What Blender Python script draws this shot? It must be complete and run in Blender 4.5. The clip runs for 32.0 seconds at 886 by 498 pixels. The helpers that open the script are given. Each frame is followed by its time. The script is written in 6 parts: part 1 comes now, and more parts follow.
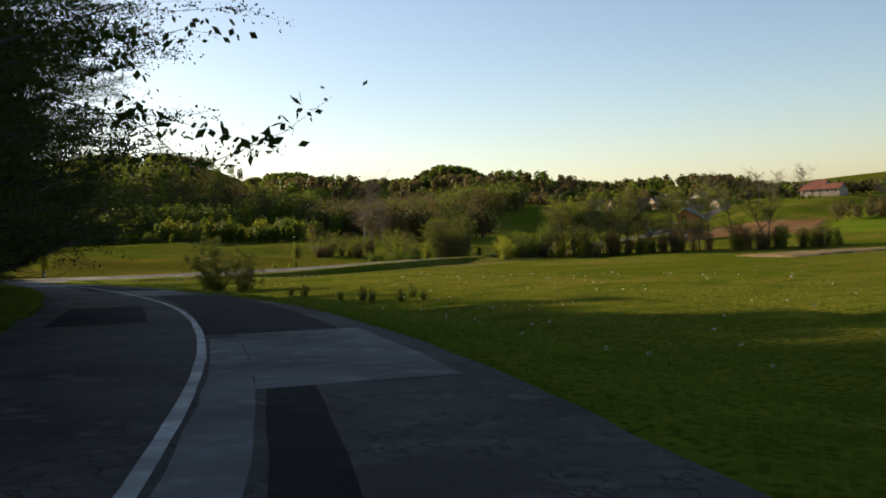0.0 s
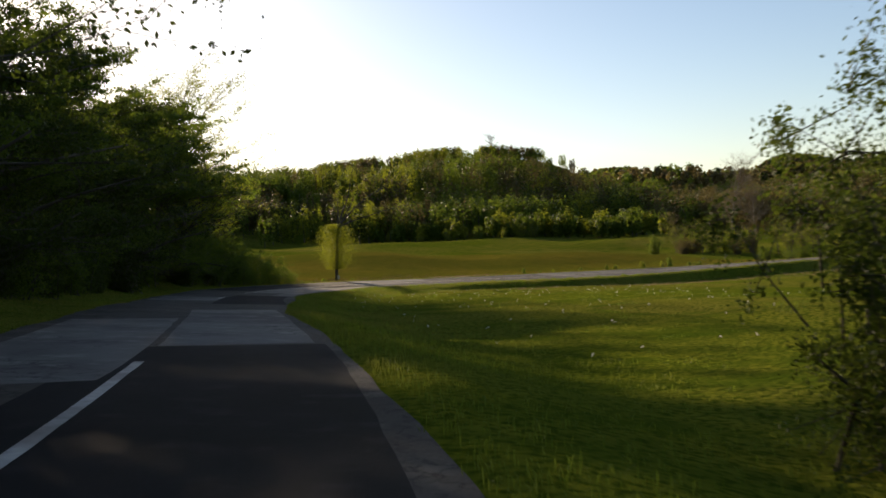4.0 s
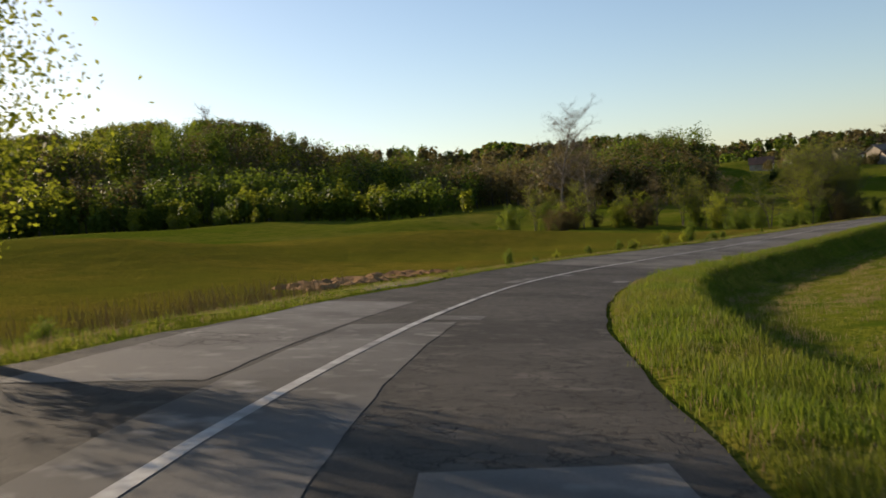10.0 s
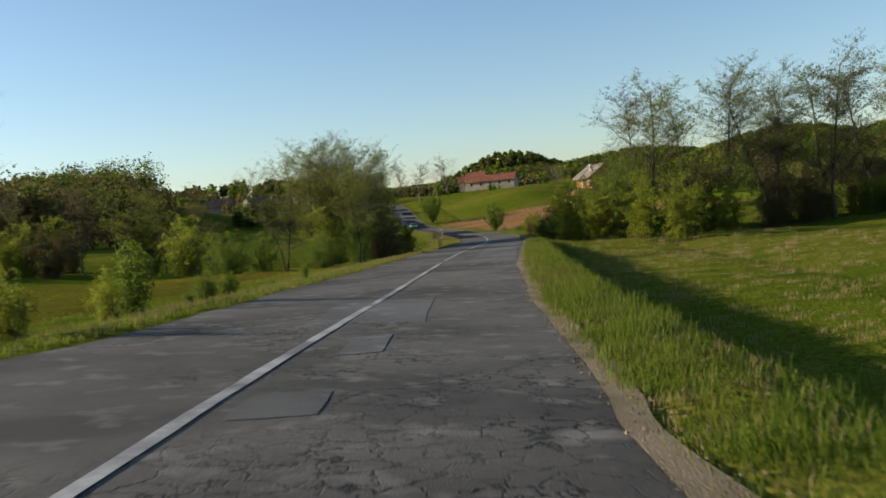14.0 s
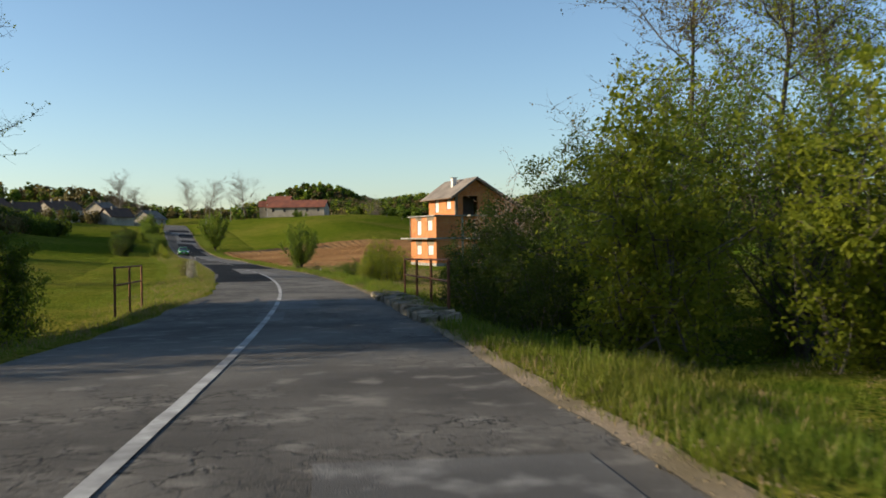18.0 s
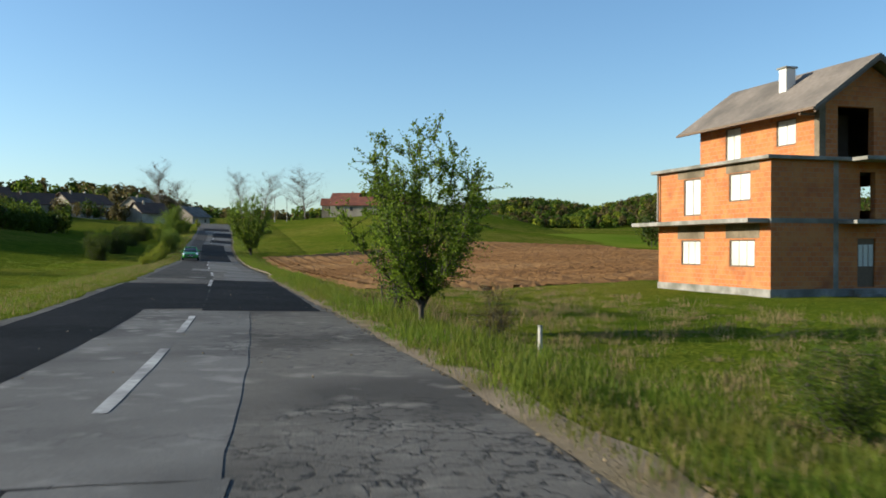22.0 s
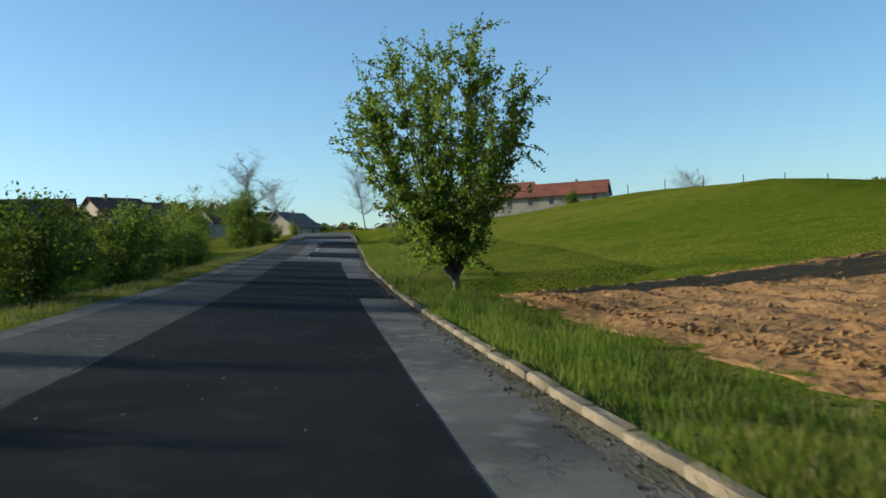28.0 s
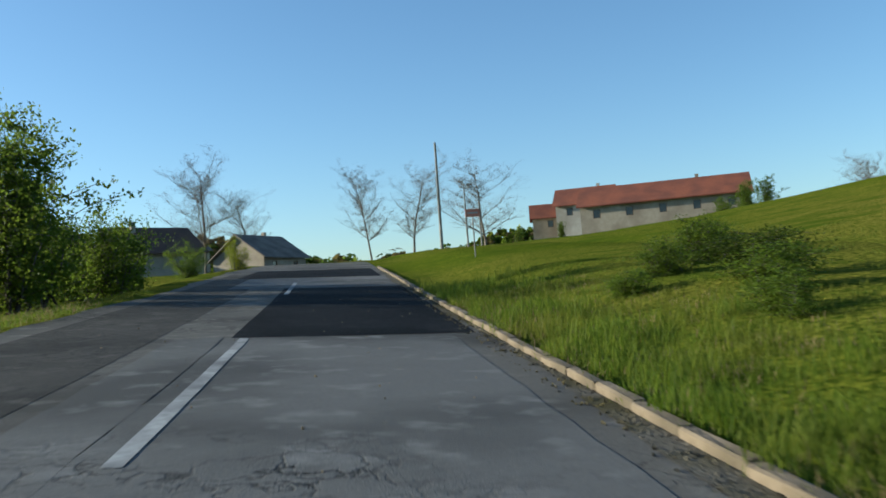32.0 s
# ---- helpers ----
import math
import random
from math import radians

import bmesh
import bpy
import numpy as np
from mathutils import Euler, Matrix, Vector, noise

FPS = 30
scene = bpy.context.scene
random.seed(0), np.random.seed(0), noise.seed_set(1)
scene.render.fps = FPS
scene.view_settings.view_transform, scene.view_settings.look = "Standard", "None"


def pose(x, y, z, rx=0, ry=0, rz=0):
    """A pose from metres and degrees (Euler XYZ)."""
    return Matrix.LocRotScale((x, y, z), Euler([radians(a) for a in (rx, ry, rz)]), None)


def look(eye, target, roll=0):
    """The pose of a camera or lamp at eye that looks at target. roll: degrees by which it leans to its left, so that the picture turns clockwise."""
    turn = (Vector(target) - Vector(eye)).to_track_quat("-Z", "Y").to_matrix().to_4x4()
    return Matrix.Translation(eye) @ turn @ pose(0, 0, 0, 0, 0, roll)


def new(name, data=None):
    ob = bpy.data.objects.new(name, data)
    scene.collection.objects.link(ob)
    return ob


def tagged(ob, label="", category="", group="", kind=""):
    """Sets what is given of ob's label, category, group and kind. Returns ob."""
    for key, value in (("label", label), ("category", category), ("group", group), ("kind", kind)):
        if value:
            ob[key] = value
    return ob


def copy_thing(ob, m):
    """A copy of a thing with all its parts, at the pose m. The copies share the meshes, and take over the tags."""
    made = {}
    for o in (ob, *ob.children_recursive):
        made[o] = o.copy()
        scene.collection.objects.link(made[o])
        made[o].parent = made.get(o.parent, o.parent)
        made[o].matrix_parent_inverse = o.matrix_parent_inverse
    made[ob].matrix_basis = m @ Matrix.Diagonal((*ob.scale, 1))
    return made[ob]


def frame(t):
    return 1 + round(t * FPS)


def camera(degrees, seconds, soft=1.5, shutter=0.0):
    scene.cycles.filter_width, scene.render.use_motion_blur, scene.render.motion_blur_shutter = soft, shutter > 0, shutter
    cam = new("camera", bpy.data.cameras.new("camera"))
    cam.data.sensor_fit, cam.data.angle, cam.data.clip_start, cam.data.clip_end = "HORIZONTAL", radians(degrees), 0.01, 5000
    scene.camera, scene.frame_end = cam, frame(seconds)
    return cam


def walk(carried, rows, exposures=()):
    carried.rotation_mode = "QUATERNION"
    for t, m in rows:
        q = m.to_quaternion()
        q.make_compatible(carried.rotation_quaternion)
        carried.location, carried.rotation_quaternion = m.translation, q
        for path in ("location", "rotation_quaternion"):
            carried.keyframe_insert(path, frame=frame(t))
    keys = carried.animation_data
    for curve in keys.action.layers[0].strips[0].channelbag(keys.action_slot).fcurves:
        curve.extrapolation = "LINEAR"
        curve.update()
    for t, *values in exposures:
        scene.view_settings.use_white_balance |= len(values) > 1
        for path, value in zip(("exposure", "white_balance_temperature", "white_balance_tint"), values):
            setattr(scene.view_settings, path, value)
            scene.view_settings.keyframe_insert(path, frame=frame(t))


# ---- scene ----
cam = camera(52.58, 32.0, soft=1.7, shutter=0.12)
# seconds, x, y, z, yaw, pitch, roll about the line of sight
ROWS = [
    (0.0, -0.0, -0.0, 1.25, 0.278, -1.807, -3.461),
    (0.5, -0.959, 5.613, 1.019, 2.277, -1.605, -3.327),
    (1.0, -2.185, 11.193, 0.829, 4.804, -1.49, -3.316),
    (1.5, -3.724, 16.729, 0.659, 7.428, -1.308, -3.44),
    (2.0, -5.512, 22.229, 0.506, 9.937, -1.292, -3.595),
    (2.5, -7.514, 27.691, 0.361, 13.287, -1.112, -3.569),
    (3.0, -9.686, 33.113, 0.229, 15.338, -0.951, -3.69),
    (3.5, -12.044, 38.476, 0.103, 17.942, -0.848, -3.779),
    (4.0, -14.615, 43.754, -0.013, 20.71, -0.581, -4.017),
    (4.5, -17.413, 48.933, -0.12, 23.089, -0.503, -4.48),
    (5.0, -20.431, 54.009, -0.221, 25.177, -0.489, -4.925),
    (5.5, -23.639, 58.994, -0.319, 26.872, -0.46, -5.349),
    (6.0, -26.985, 63.92, -0.42, 28.024, -0.377, -5.7),
    (6.5, -30.391, 68.838, -0.536, 28.551, -0.245, -5.861),
    (7.0, -33.751, 73.827, -0.691, 28.514, -0.159, -5.63),
    (7.5, -36.941, 78.98, -0.866, 28.213, -0.312, -5.679),
    (8.0, -39.846, 84.338, -1.046, 25.435, -0.583, -5.67),
    (8.5, -42.394, 89.901, -1.255, 21.376, -0.864, -5.711),
    (9.0, -44.497, 95.663, -1.48, 16.159, -1.1, -6.271),
    (9.5, -46.0, 101.624, -1.709, 9.817, -1.674, -6.385),
    (10.0, -46.837, 107.735, -1.975, 1.732, -2.437, -5.636),
    (10.5, -47.065, 113.915, -2.277, -4.62, -2.921, -5.728),
    (11.0, -46.743, 120.111, -2.593, -10.195, -2.977, -6.014),
    (11.5, -45.991, 126.289, -2.927, -13.726, -2.836, -5.445),
    (12.0, -44.817, 132.44, -3.251, -17.757, -2.754, -5.392),
    (12.5, -43.1, 138.55, -3.613, -22.04, -2.697, -5.437),
    (13.0, -40.84, 144.622, -3.977, -25.11, -2.656, -5.714),
    (13.5, -38.038, 150.642, -4.321, -28.764, -2.557, -5.964),
    (14.0, -34.722, 156.582, -4.632, -32.397, -2.555, -5.628),
    (14.5, -31.14, 162.501, -4.878, -35.779, -2.295, -5.214),
    (15.0, -27.347, 168.383, -5.078, -39.005, -1.689, -4.272),
    (15.5, -23.347, 174.21, -5.24, -41.666, -1.186, -3.15),
    (16.0, -19.156, 179.986, -5.379, -43.491, -0.94, -2.12),
    (16.5, -14.816, 185.741, -5.516, -44.423, -0.928, -1.396),
    (17.0, -10.38, 191.517, -5.686, -44.726, -1.016, -1.153),
    (17.5, -5.888, 197.35, -5.893, -45.319, -1.007, -1.14),
    (18.0, -1.327, 203.24, -6.106, -45.115, -0.79, -0.671),
    (18.5, 3.29, 209.199, -6.34, -44.561, -0.626, 0.074),
    (19.0, 7.914, 215.263, -6.587, -44.21, -0.641, 0.376),
    (19.5, 12.514, 221.48, -6.791, -44.154, -0.433, 0.339),
    (20.0, 17.089, 227.866, -6.921, -44.076, -0.372, 0.079),
    (20.5, 21.607, 234.441, -7.025, -43.568, -0.113, -0.31),
    (21.0, 26.084, 241.181, -7.145, -43.228, -0.1, 0.0),
    (21.5, 30.528, 248.06, -7.27, -42.331, -0.084, 0.118),
    (22.0, 34.903, 255.053, -7.397, -41.0, -0.116, 0.152),
    (22.5, 39.147, 262.16, -7.534, -39.603, -0.116, -0.361),
    (23.0, 43.229, 269.413, -7.645, -38.185, -0.17, -1.258),
    (23.5, 47.146, 276.826, -7.691, -37.161, 0.017, -1.944),
    (24.0, 51.04, 284.321, -7.712, -36.025, 0.127, -2.283),
    (24.5, 54.938, 291.862, -7.716, -35.117, 0.193, -2.618),
    (25.0, 58.792, 299.448, -7.726, -34.558, 0.269, -2.899),
    (25.5, 62.533, 307.081, -7.768, -34.349, 0.493, -2.968),
    (26.0, 66.275, 314.707, -7.828, -33.779, 0.45, -2.956),
    (26.5, 70.042, 322.307, -7.9, -33.126, 0.467, -2.911),
    (27.0, 73.817, 329.879, -7.954, -32.808, 0.652, -2.852),
    (27.5, 77.578, 337.424, -7.956, -33.064, 0.948, -2.795),
    (28.0, 81.303, 344.943, -7.872, -33.709, 1.183, -2.762),
    (28.5, 84.985, 352.436, -7.697, -33.83, 1.339, -3.327),
    (29.0, 88.654, 359.893, -7.46, -33.859, 1.421, -3.828),
    (29.5, 92.327, 367.316, -7.186, -33.764, 1.625, -4.043),
    (30.0, 95.993, 374.711, -6.871, -33.577, 2.09, -4.051),
    (30.5, 99.629, 382.081, -6.521, -33.62, 2.452, -4.039),
    (31.0, 103.262, 389.408, -6.146, -33.798, 2.561, -4.01),
    (31.5, 107.019, 396.648, -5.72, -34.147, 2.908, -4.056),
    (32.0, 110.88, 403.825, -5.295, -34.272, 3.203, -4.303),
]
EXPOSURES = [(0.0, 0.85, 7000, 15), (4.5, 0.75, 7100, 15), (7.5, 0.72, 7300, 15), (9.0, 0.75, 7100, 15), (10.5, 0.8, 6700, 13), (13.0, 0.85, 6200, 9), (17.0, 0.95, 6250, 8), (20.0, 0.97, 5950, 7), (23.0, 0.92, 5500, 2), (28.0, 0.9, 5500, 0), (32.0, 0.92, 5400, -1)]
walk(cam, [(t, Matrix.Translation((x, y, z)) @ pose(0, 0, 0, 0, 0, yaw) @ pose(0, 0, 0, 90 + pitch) @ pose(0, 0, 0, 0, 0, roll)) for t, x, y, z, yaw, pitch, roll in ROWS], EXPOSURES)

# ---------------------------------------------------------------- light
SUN_LEFT, SUN_UP = 50.0, 17.0
world = bpy.data.worlds.new("evening_sky")
scene.world = world
world.use_nodes = True
wn = world.node_tree.nodes
sky = wn.new("ShaderNodeTexSky")
sky.sky_type, sky.sun_disc = "NISHITA", False
sky.sun_elevation, sky.sun_rotation = radians(SUN_UP), radians(-SUN_LEFT)
sky.air_density, sky.dust_density, sky.ozone_density = 1.0, 0.6, 2.2
wn["Background"].inputs["Strength"].default_value = 0.09
world.node_tree.links.new(sky.outputs[0], wn["Background"].inputs[0])
sun = new("sun", bpy.data.lights.new("sun", "SUN"))
sun.data.energy, sun.data.angle, sun.data.color = 5.0, radians(0.6), (1.0, 0.83, 0.60)
sd = Vector((-math.sin(radians(SUN_LEFT)) * math.cos(radians(SUN_UP)), math.cos(radians(SUN_LEFT)) * math.cos(radians(SUN_UP)), math.sin(radians(SUN_UP))))
sun.matrix_world = look(sd * 100, (0, 0, 0))


# ---------------------------------------------------------------- materials
def nodes_of(name):
    m = bpy.data.materials.new(name)
    m.use_nodes = True
    return m, m.node_tree.nodes, m.node_tree.links, m.node_tree.nodes["Principled BSDF"]


def noise_fac(n, l, co, scale, detail=4.0, lo=0.3, hi=0.7):
    t = n.new("ShaderNodeTexNoise")
    t.inputs["Scale"].default_value, t.inputs["Detail"].default_value = scale, detail
    l.new(co, t.inputs["Vector"])
    r = n.new("ShaderNodeMapRange")
    r.inputs["From Min"].default_value, r.inputs["From Max"].default_value = lo, hi
    l.new(t.outputs["Fac"], r.inputs["Value"])
    return r.outputs["Result"]


def mixc(n, l, fac, a, b, how="MIX"):
    m = n.new("ShaderNodeMix")
    m.data_type, m.blend_type = "RGBA", how
    for sock, val in ((m.inputs["Factor"], fac), (m.inputs[6], a), (m.inputs[7], b)):
        if isinstance(val, tuple):
            sock.default_value = (*val, 1)
        elif isinstance(val, (int, float)):
            sock.default_value = val
        else:
            l.new(val, sock)
    return m.outputs[2]


def surface(name, a, b, c=None, grain=None, fine=6.0, broad=0.3, rough=0.85, bump=0.3, bump_scale=20.0, metal=0.0, dist=0.03, spec=0.3, mottle=None):
    """Two scales of colour variation and a fine relief."""
    m, n, l, p = nodes_of(name)
    co = n.new("ShaderNodeTexCoord").outputs["Object"]
    col = mixc(n, l, noise_fac(n, l, co, fine), a, b)
    if c:
        col = mixc(n, l, noise_fac(n, l, co, broad, 5, 0.4, 0.65), col, c)
    l.new(col, p.inputs["Base Color"])
    p.inputs["Roughness"].default_value, p.inputs["Metallic"].default_value = rough, metal
    p.inputs["Specular IOR Level"].default_value = spec
    if grain:
        col = mixc(n, l, noise_fac(n, l, co, 9.0, 6, 0.46, 0.62), col, grain)
    if mottle:
        col = mixc(n, l, noise_fac(n, l, co, 0.45, 6, 0.5, 0.72), col, mottle)
    l.new(col, p.inputs["Base Color"])
    if bump:
        t = n.new("ShaderNodeTexNoise")
        t.inputs["Scale"].default_value, t.inputs["Detail"].default_value = bump_scale, 6
        l.new(co, t.inputs["Vector"])
        bp = n.new("ShaderNodeBump")
        bp.inputs["Strength"].default_value, bp.inputs["Distance"].default_value = bump, dist
        l.new(t.outputs["Fac"], bp.inputs["Height"])
        l.new(bp.outputs["Normal"], p.inputs["Normal"])
    return m


def asphalt(name, a, b, cracks=0.0, crack_scale=1.3, streak=0.0, rough=0.85, spec=0.14):
    m, n, l, p = nodes_of(name)
    co = n.new("ShaderNodeTexCoord").outputs["Object"]
    col = mixc(n, l, noise_fac(n, l, co, 40, 3), a, b)
    col = mixc(n, l, noise_fac(n, l, co, 0.35, 5, 0.42, 0.62), col, tuple(0.62 * v for v in a))
    col = mixc(n, l, noise_fac(n, l, co, 2.2, 4, 0.55, 0.75), col, tuple(1.35 * v for v in b))
    height = noise_fac(n, l, co, 90, 2, 0.2, 0.8)
    if cracks:
        warp = n.new("ShaderNodeTexNoise")
        warp.inputs["Scale"].default_value, warp.inputs["Detail"].default_value = 4.5, 6
        l.new(co, warp.inputs["Vector"])
        add = n.new("ShaderNodeVectorMath")
        add.operation = "MULTIPLY_ADD"
        l.new(warp.outputs["Color"], add.inputs[0])
        add.inputs[1].default_value = (0.55, 0.55, 0.55)
        l.new(co, add.inputs[2])
        v = n.new("ShaderNodeTexVoronoi")
        v.feature = "DISTANCE_TO_EDGE"
        v.inputs["Scale"].default_value = crack_scale
        l.new(add.outputs[0], v.inputs["Vector"])
        r = n.new("ShaderNodeMapRange")
        r.inputs["From Min"].default_value, r.inputs["From Max"].default_value = 0.004, 0.062
        r.inputs["To Min"].default_value, r.inputs["To Max"].default_value = 1.0, 0.0
        l.new(v.outputs["Distance"], r.inputs["Value"])
        mask = n.new("ShaderNodeMath")
        mask.operation = "MULTIPLY"
        l.new(r.outputs["Result"], mask.inputs[0])
        l.new(noise_fac(n, l, co, 0.22, 4, 0.62 - 0.25 * cracks, 0.7 - 0.2 * cracks), mask.inputs[1])
        gaps = n.new("ShaderNodeMath")
        gaps.operation = "MULTIPLY"
        l.new(mask.outputs[0], gaps.inputs[0])
        l.new(noise_fac(n, l, co, 1.1, 4, 0.34, 0.56), gaps.inputs[1])
        mask = gaps
        col = mixc(n, l, mask.outputs[0], col, (0.014, 0.013, 0.012))
        sub = n.new("ShaderNodeMath")
        sub.operation = "MULTIPLY_ADD"
        l.new(mask.outputs[0], sub.inputs[0])
        sub.inputs[1].default_value = -2.0
        l.new(height, sub.inputs[2])
        height = sub.outputs[0]
    l.new(col, p.inputs["Base Color"])
    p.inputs["Roughness"].default_value = rough
    p.inputs["Specular IOR Level"].default_value = spec
    bp = n.new("ShaderNodeBump")
    bp.inputs["Strength"].default_value, bp.inputs["Distance"].default_value = 0.4, 0.010
    l.new(height, bp.inputs["Height"])
    l.new(bp.outputs["Normal"], p.inputs["Normal"])
    return m


def foliage(name, a, b, thin=0.5, rough=0.55, patch=None, glow=0.35):
    """Leaves: diffuse and translucent, each leaf its own tint."""
    m, n, l, p = nodes_of(name)
    g = n.new("ShaderNodeNewGeometry")
    o = n.new("ShaderNodeObjectInfo")
    col = mixc(n, l, g.outputs["Random Per Island"], a, b)
    if patch:
        co = n.new("ShaderNodeTexCoord").outputs["Object"]
        col = mixc(n, l, noise_fac(n, l, co, 0.33, 5, 0.45, 0.68), col, patch)
    hs = n.new("ShaderNodeHueSaturation")
    l.new(col, hs.inputs["Color"])
    r = n.new("ShaderNodeMapRange")
    r.inputs["To Min"].default_value, r.inputs["To Max"].default_value = 0.75, 1.2
    l.new(o.outputs["Random"], r.inputs["Value"])
    l.new(r.outputs["Result"], hs.inputs["Value"])
    l.new(hs.outputs["Color"], p.inputs["Base Color"])
    p.inputs["Roughness"].default_value = rough
    p.inputs["Specular IOR Level"].default_value = 0.12
    t = n.new("ShaderNodeBsdfTranslucent")
    l.new(mixc(n, l, 1.0, hs.outputs["Color"], tuple(glow * v for v in b), "ADD"), t.inputs["Color"])
    mx = n.new("ShaderNodeMixShader")
    mx.inputs[0].default_value = thin
    l.new(p.outputs[0], mx.inputs[1])
    l.new(t.outputs[0], mx.inputs[2])
    l.new(mx.outputs[0], n["Material Output"].inputs["Surface"])
    return m


M_GRASS = surface("meadow_grass", grain=(0.042, 0.062, 0.006), a=(0.0666, 0.09324, 0.007992), b=(0.1199, 0.1332, 0.01243), c=(0.1687, 0.1465, 0.02664), fine=1.6, broad=0.035, rough=0.95, bump=0.7, bump_scale=7, dist=0.10, spec=0.0, mottle=(0.04884, 0.07548, 0.007104))
M_BLADE = foliage("grass_blades", (0.04588, 0.08732, 0.00592), (0.1332, 0.1628, 0.01776), 0.5, 0.6, (0.1221, 0.1184, 0.01924))
M_MEADOW = surface("yellowish_meadow", grain=(0.0605, 0.0572, 0.0088), a=(0.1221, 0.1018, 0.01302), b=(0.1709, 0.1343, 0.02116), c=(0.08954, 0.09768, 0.0114), fine=1.1, broad=0.05, rough=0.95, bump=0.8, bump_scale=6, dist=0.12, spec=0.0, mottle=(0.0814, 0.0814, 0.0114))
M_STONE = surface("dirty_crumbling_stone", (0.18, 0.15, 0.114), (0.324, 0.276, 0.21), (0.084, 0.078, 0.042), fine=7, broad=1.4, rough=0.95, bump=1.0, bump_scale=14, dist=0.05, spec=0.1)
M_DRY = foliage("dry_stalks", (0.2, 0.144, 0.072), (0.288, 0.216, 0.104), 0.25, 0.8)
M_SOIL = surface("ploughed_soil", (0.105, 0.052, 0.019), (0.21, 0.112, 0.043), (0.235, 0.135, 0.058), fine=2.2, broad=0.06, rough=0.95, bump=1.0, bump_scale=4, dist=0.12, spec=0.05)
M_CROP = surface("young_crop", (0.07326, 0.1221, 0.00814), (0.1018, 0.1547, 0.0114), (0.1302, 0.1465, 0.01954), fine=2.0, broad=0.05, rough=0.95, bump=0.6, bump_scale=6, dist=0.08, spec=0.0)
M_DRYGROUND = surface("dry_reed_ground", (0.16, 0.104, 0.044), (0.216, 0.152, 0.068), (0.128, 0.112, 0.032), fine=1.5, broad=0.1, rough=0.95, bump=0.8, bump_scale=5, dist=0.12, spec=0.1)
M_GRAVEL = surface("gravel_verge", (0.20, 0.15, 0.095), (0.30, 0.235, 0.16), (0.16, 0.125, 0.07), fine=30, broad=0.9, rough=0.95, bump=1.0, bump_scale=45, dist=0.02, spec=0.1)
M_ROAD = asphalt("old_asphalt", (0.096, 0.087, 0.075), (0.137, 0.125, 0.108), 0.62, 3.0)
M_ROAD_DARK = asphalt("dark_cracked_asphalt", (0.042, 0.0378, 0.0325), (0.068, 0.061, 0.0517), 1.3, 3.0)
M_DIRT = surface("gutter_litter", (0.08, 0.072, 0.056), (0.144, 0.128, 0.104), (0.08, 0.068, 0.032), fine=22, broad=1.5, rough=0.95, bump=1.0, bump_scale=26, dist=0.03, spec=0.1)
M_PATCH_DARK = asphalt("dark_asphalt_patch", (0.009, 0.009, 0.010), (0.015, 0.015, 0.016), 0.0, spec=0.05)
M_PATCH_LIGHT = asphalt("pale_asphalt_patch", (0.118, 0.112, 0.104), (0.148, 0.141, 0.132), 0.3, 2.4)
M_LINE = surface("worn_road_paint", (0.44, 0.432, 0.408), (0.288, 0.28, 0.264), (0.144, 0.136, 0.128), fine=11, broad=1.2, rough=0.7, bump=0.2, bump_scale=60, dist=0.004)
M_KERB = surface("kerb_concrete", (0.152, 0.116, 0.076), (0.224, 0.176, 0.12), (0.096, 0.076, 0.048), fine=8, broad=0.8, rough=0.9, bump=0.6, bump_scale=25, dist=0.02)
M_CONC = surface("weathered_concrete", (0.224, 0.208, 0.184), (0.304, 0.288, 0.256), (0.128, 0.12, 0.096), fine=5, broad=0.9, rough=0.95, bump=0.9, bump_scale=9, dist=0.04)
M_RUST = surface("rusty_steel", (0.176, 0.068, 0.028), (0.264, 0.12, 0.056), (0.096, 0.04, 0.024), fine=14, broad=2.5, rough=0.8, bump=0.5, bump_scale=60, dist=0.006, metal=0.25)
M_BARK = surface("bark", (0.068, 0.0578, 0.0442), (0.1156, 0.102, 0.085), (0.0476, 0.0408, 0.0306), fine=9, broad=0.9, rough=0.95, bump=0.9, bump_scale=25, dist=0.03, spec=0.15)
M_BARK_PALE = surface("pale_bark", (0.1632, 0.136, 0.1088), (0.2312, 0.1972, 0.1564), (0.102, 0.0816, 0.0612), fine=9, broad=0.9, rough=0.95, bump=0.7, bump_scale=25, dist=0.02, spec=0.15)
M_LEAF = foliage("spring_leaves", (0.0407, 0.074, 0.0074), (0.0962, 0.1258, 0.01332), 0.5, glow=0.8)
M_LEAF_FRESH = foliage("fresh_leaves", (0.0629, 0.1073, 0.00888), (0.1258, 0.1702, 0.0148), 0.5, glow=0.8)
M_LEAF_YEL = foliage("yellow_green_leaves", (0.0888, 0.1147, 0.00888), (0.1628, 0.1761, 0.0148), 0.55, glow=0.8)
M_LEAF_DARK = foliage("dark_leaves", (0.02312, 0.04216, 0.00544), (0.0578, 0.0748, 0.00952), 0.5)
M_LEAF_BROWN = foliage("budding_leaves", (0.068, 0.051, 0.0204), (0.1088, 0.0884, 0.0272), 0.4, glow=0.6)
M_LEAF_TWIG = foliage("bare_twigs", (0.085, 0.060, 0.040), (0.125, 0.095, 0.066), 0.3, 0.9)
M_BUD = foliage("pinkish_buds", (0.20, 0.135, 0.10), (0.36, 0.28, 0.22), 0.4)
M_BLOSSOM = foliage("white_blossom", (0.44, 0.4, 0.368), (0.56, 0.528, 0.48), 0.4)


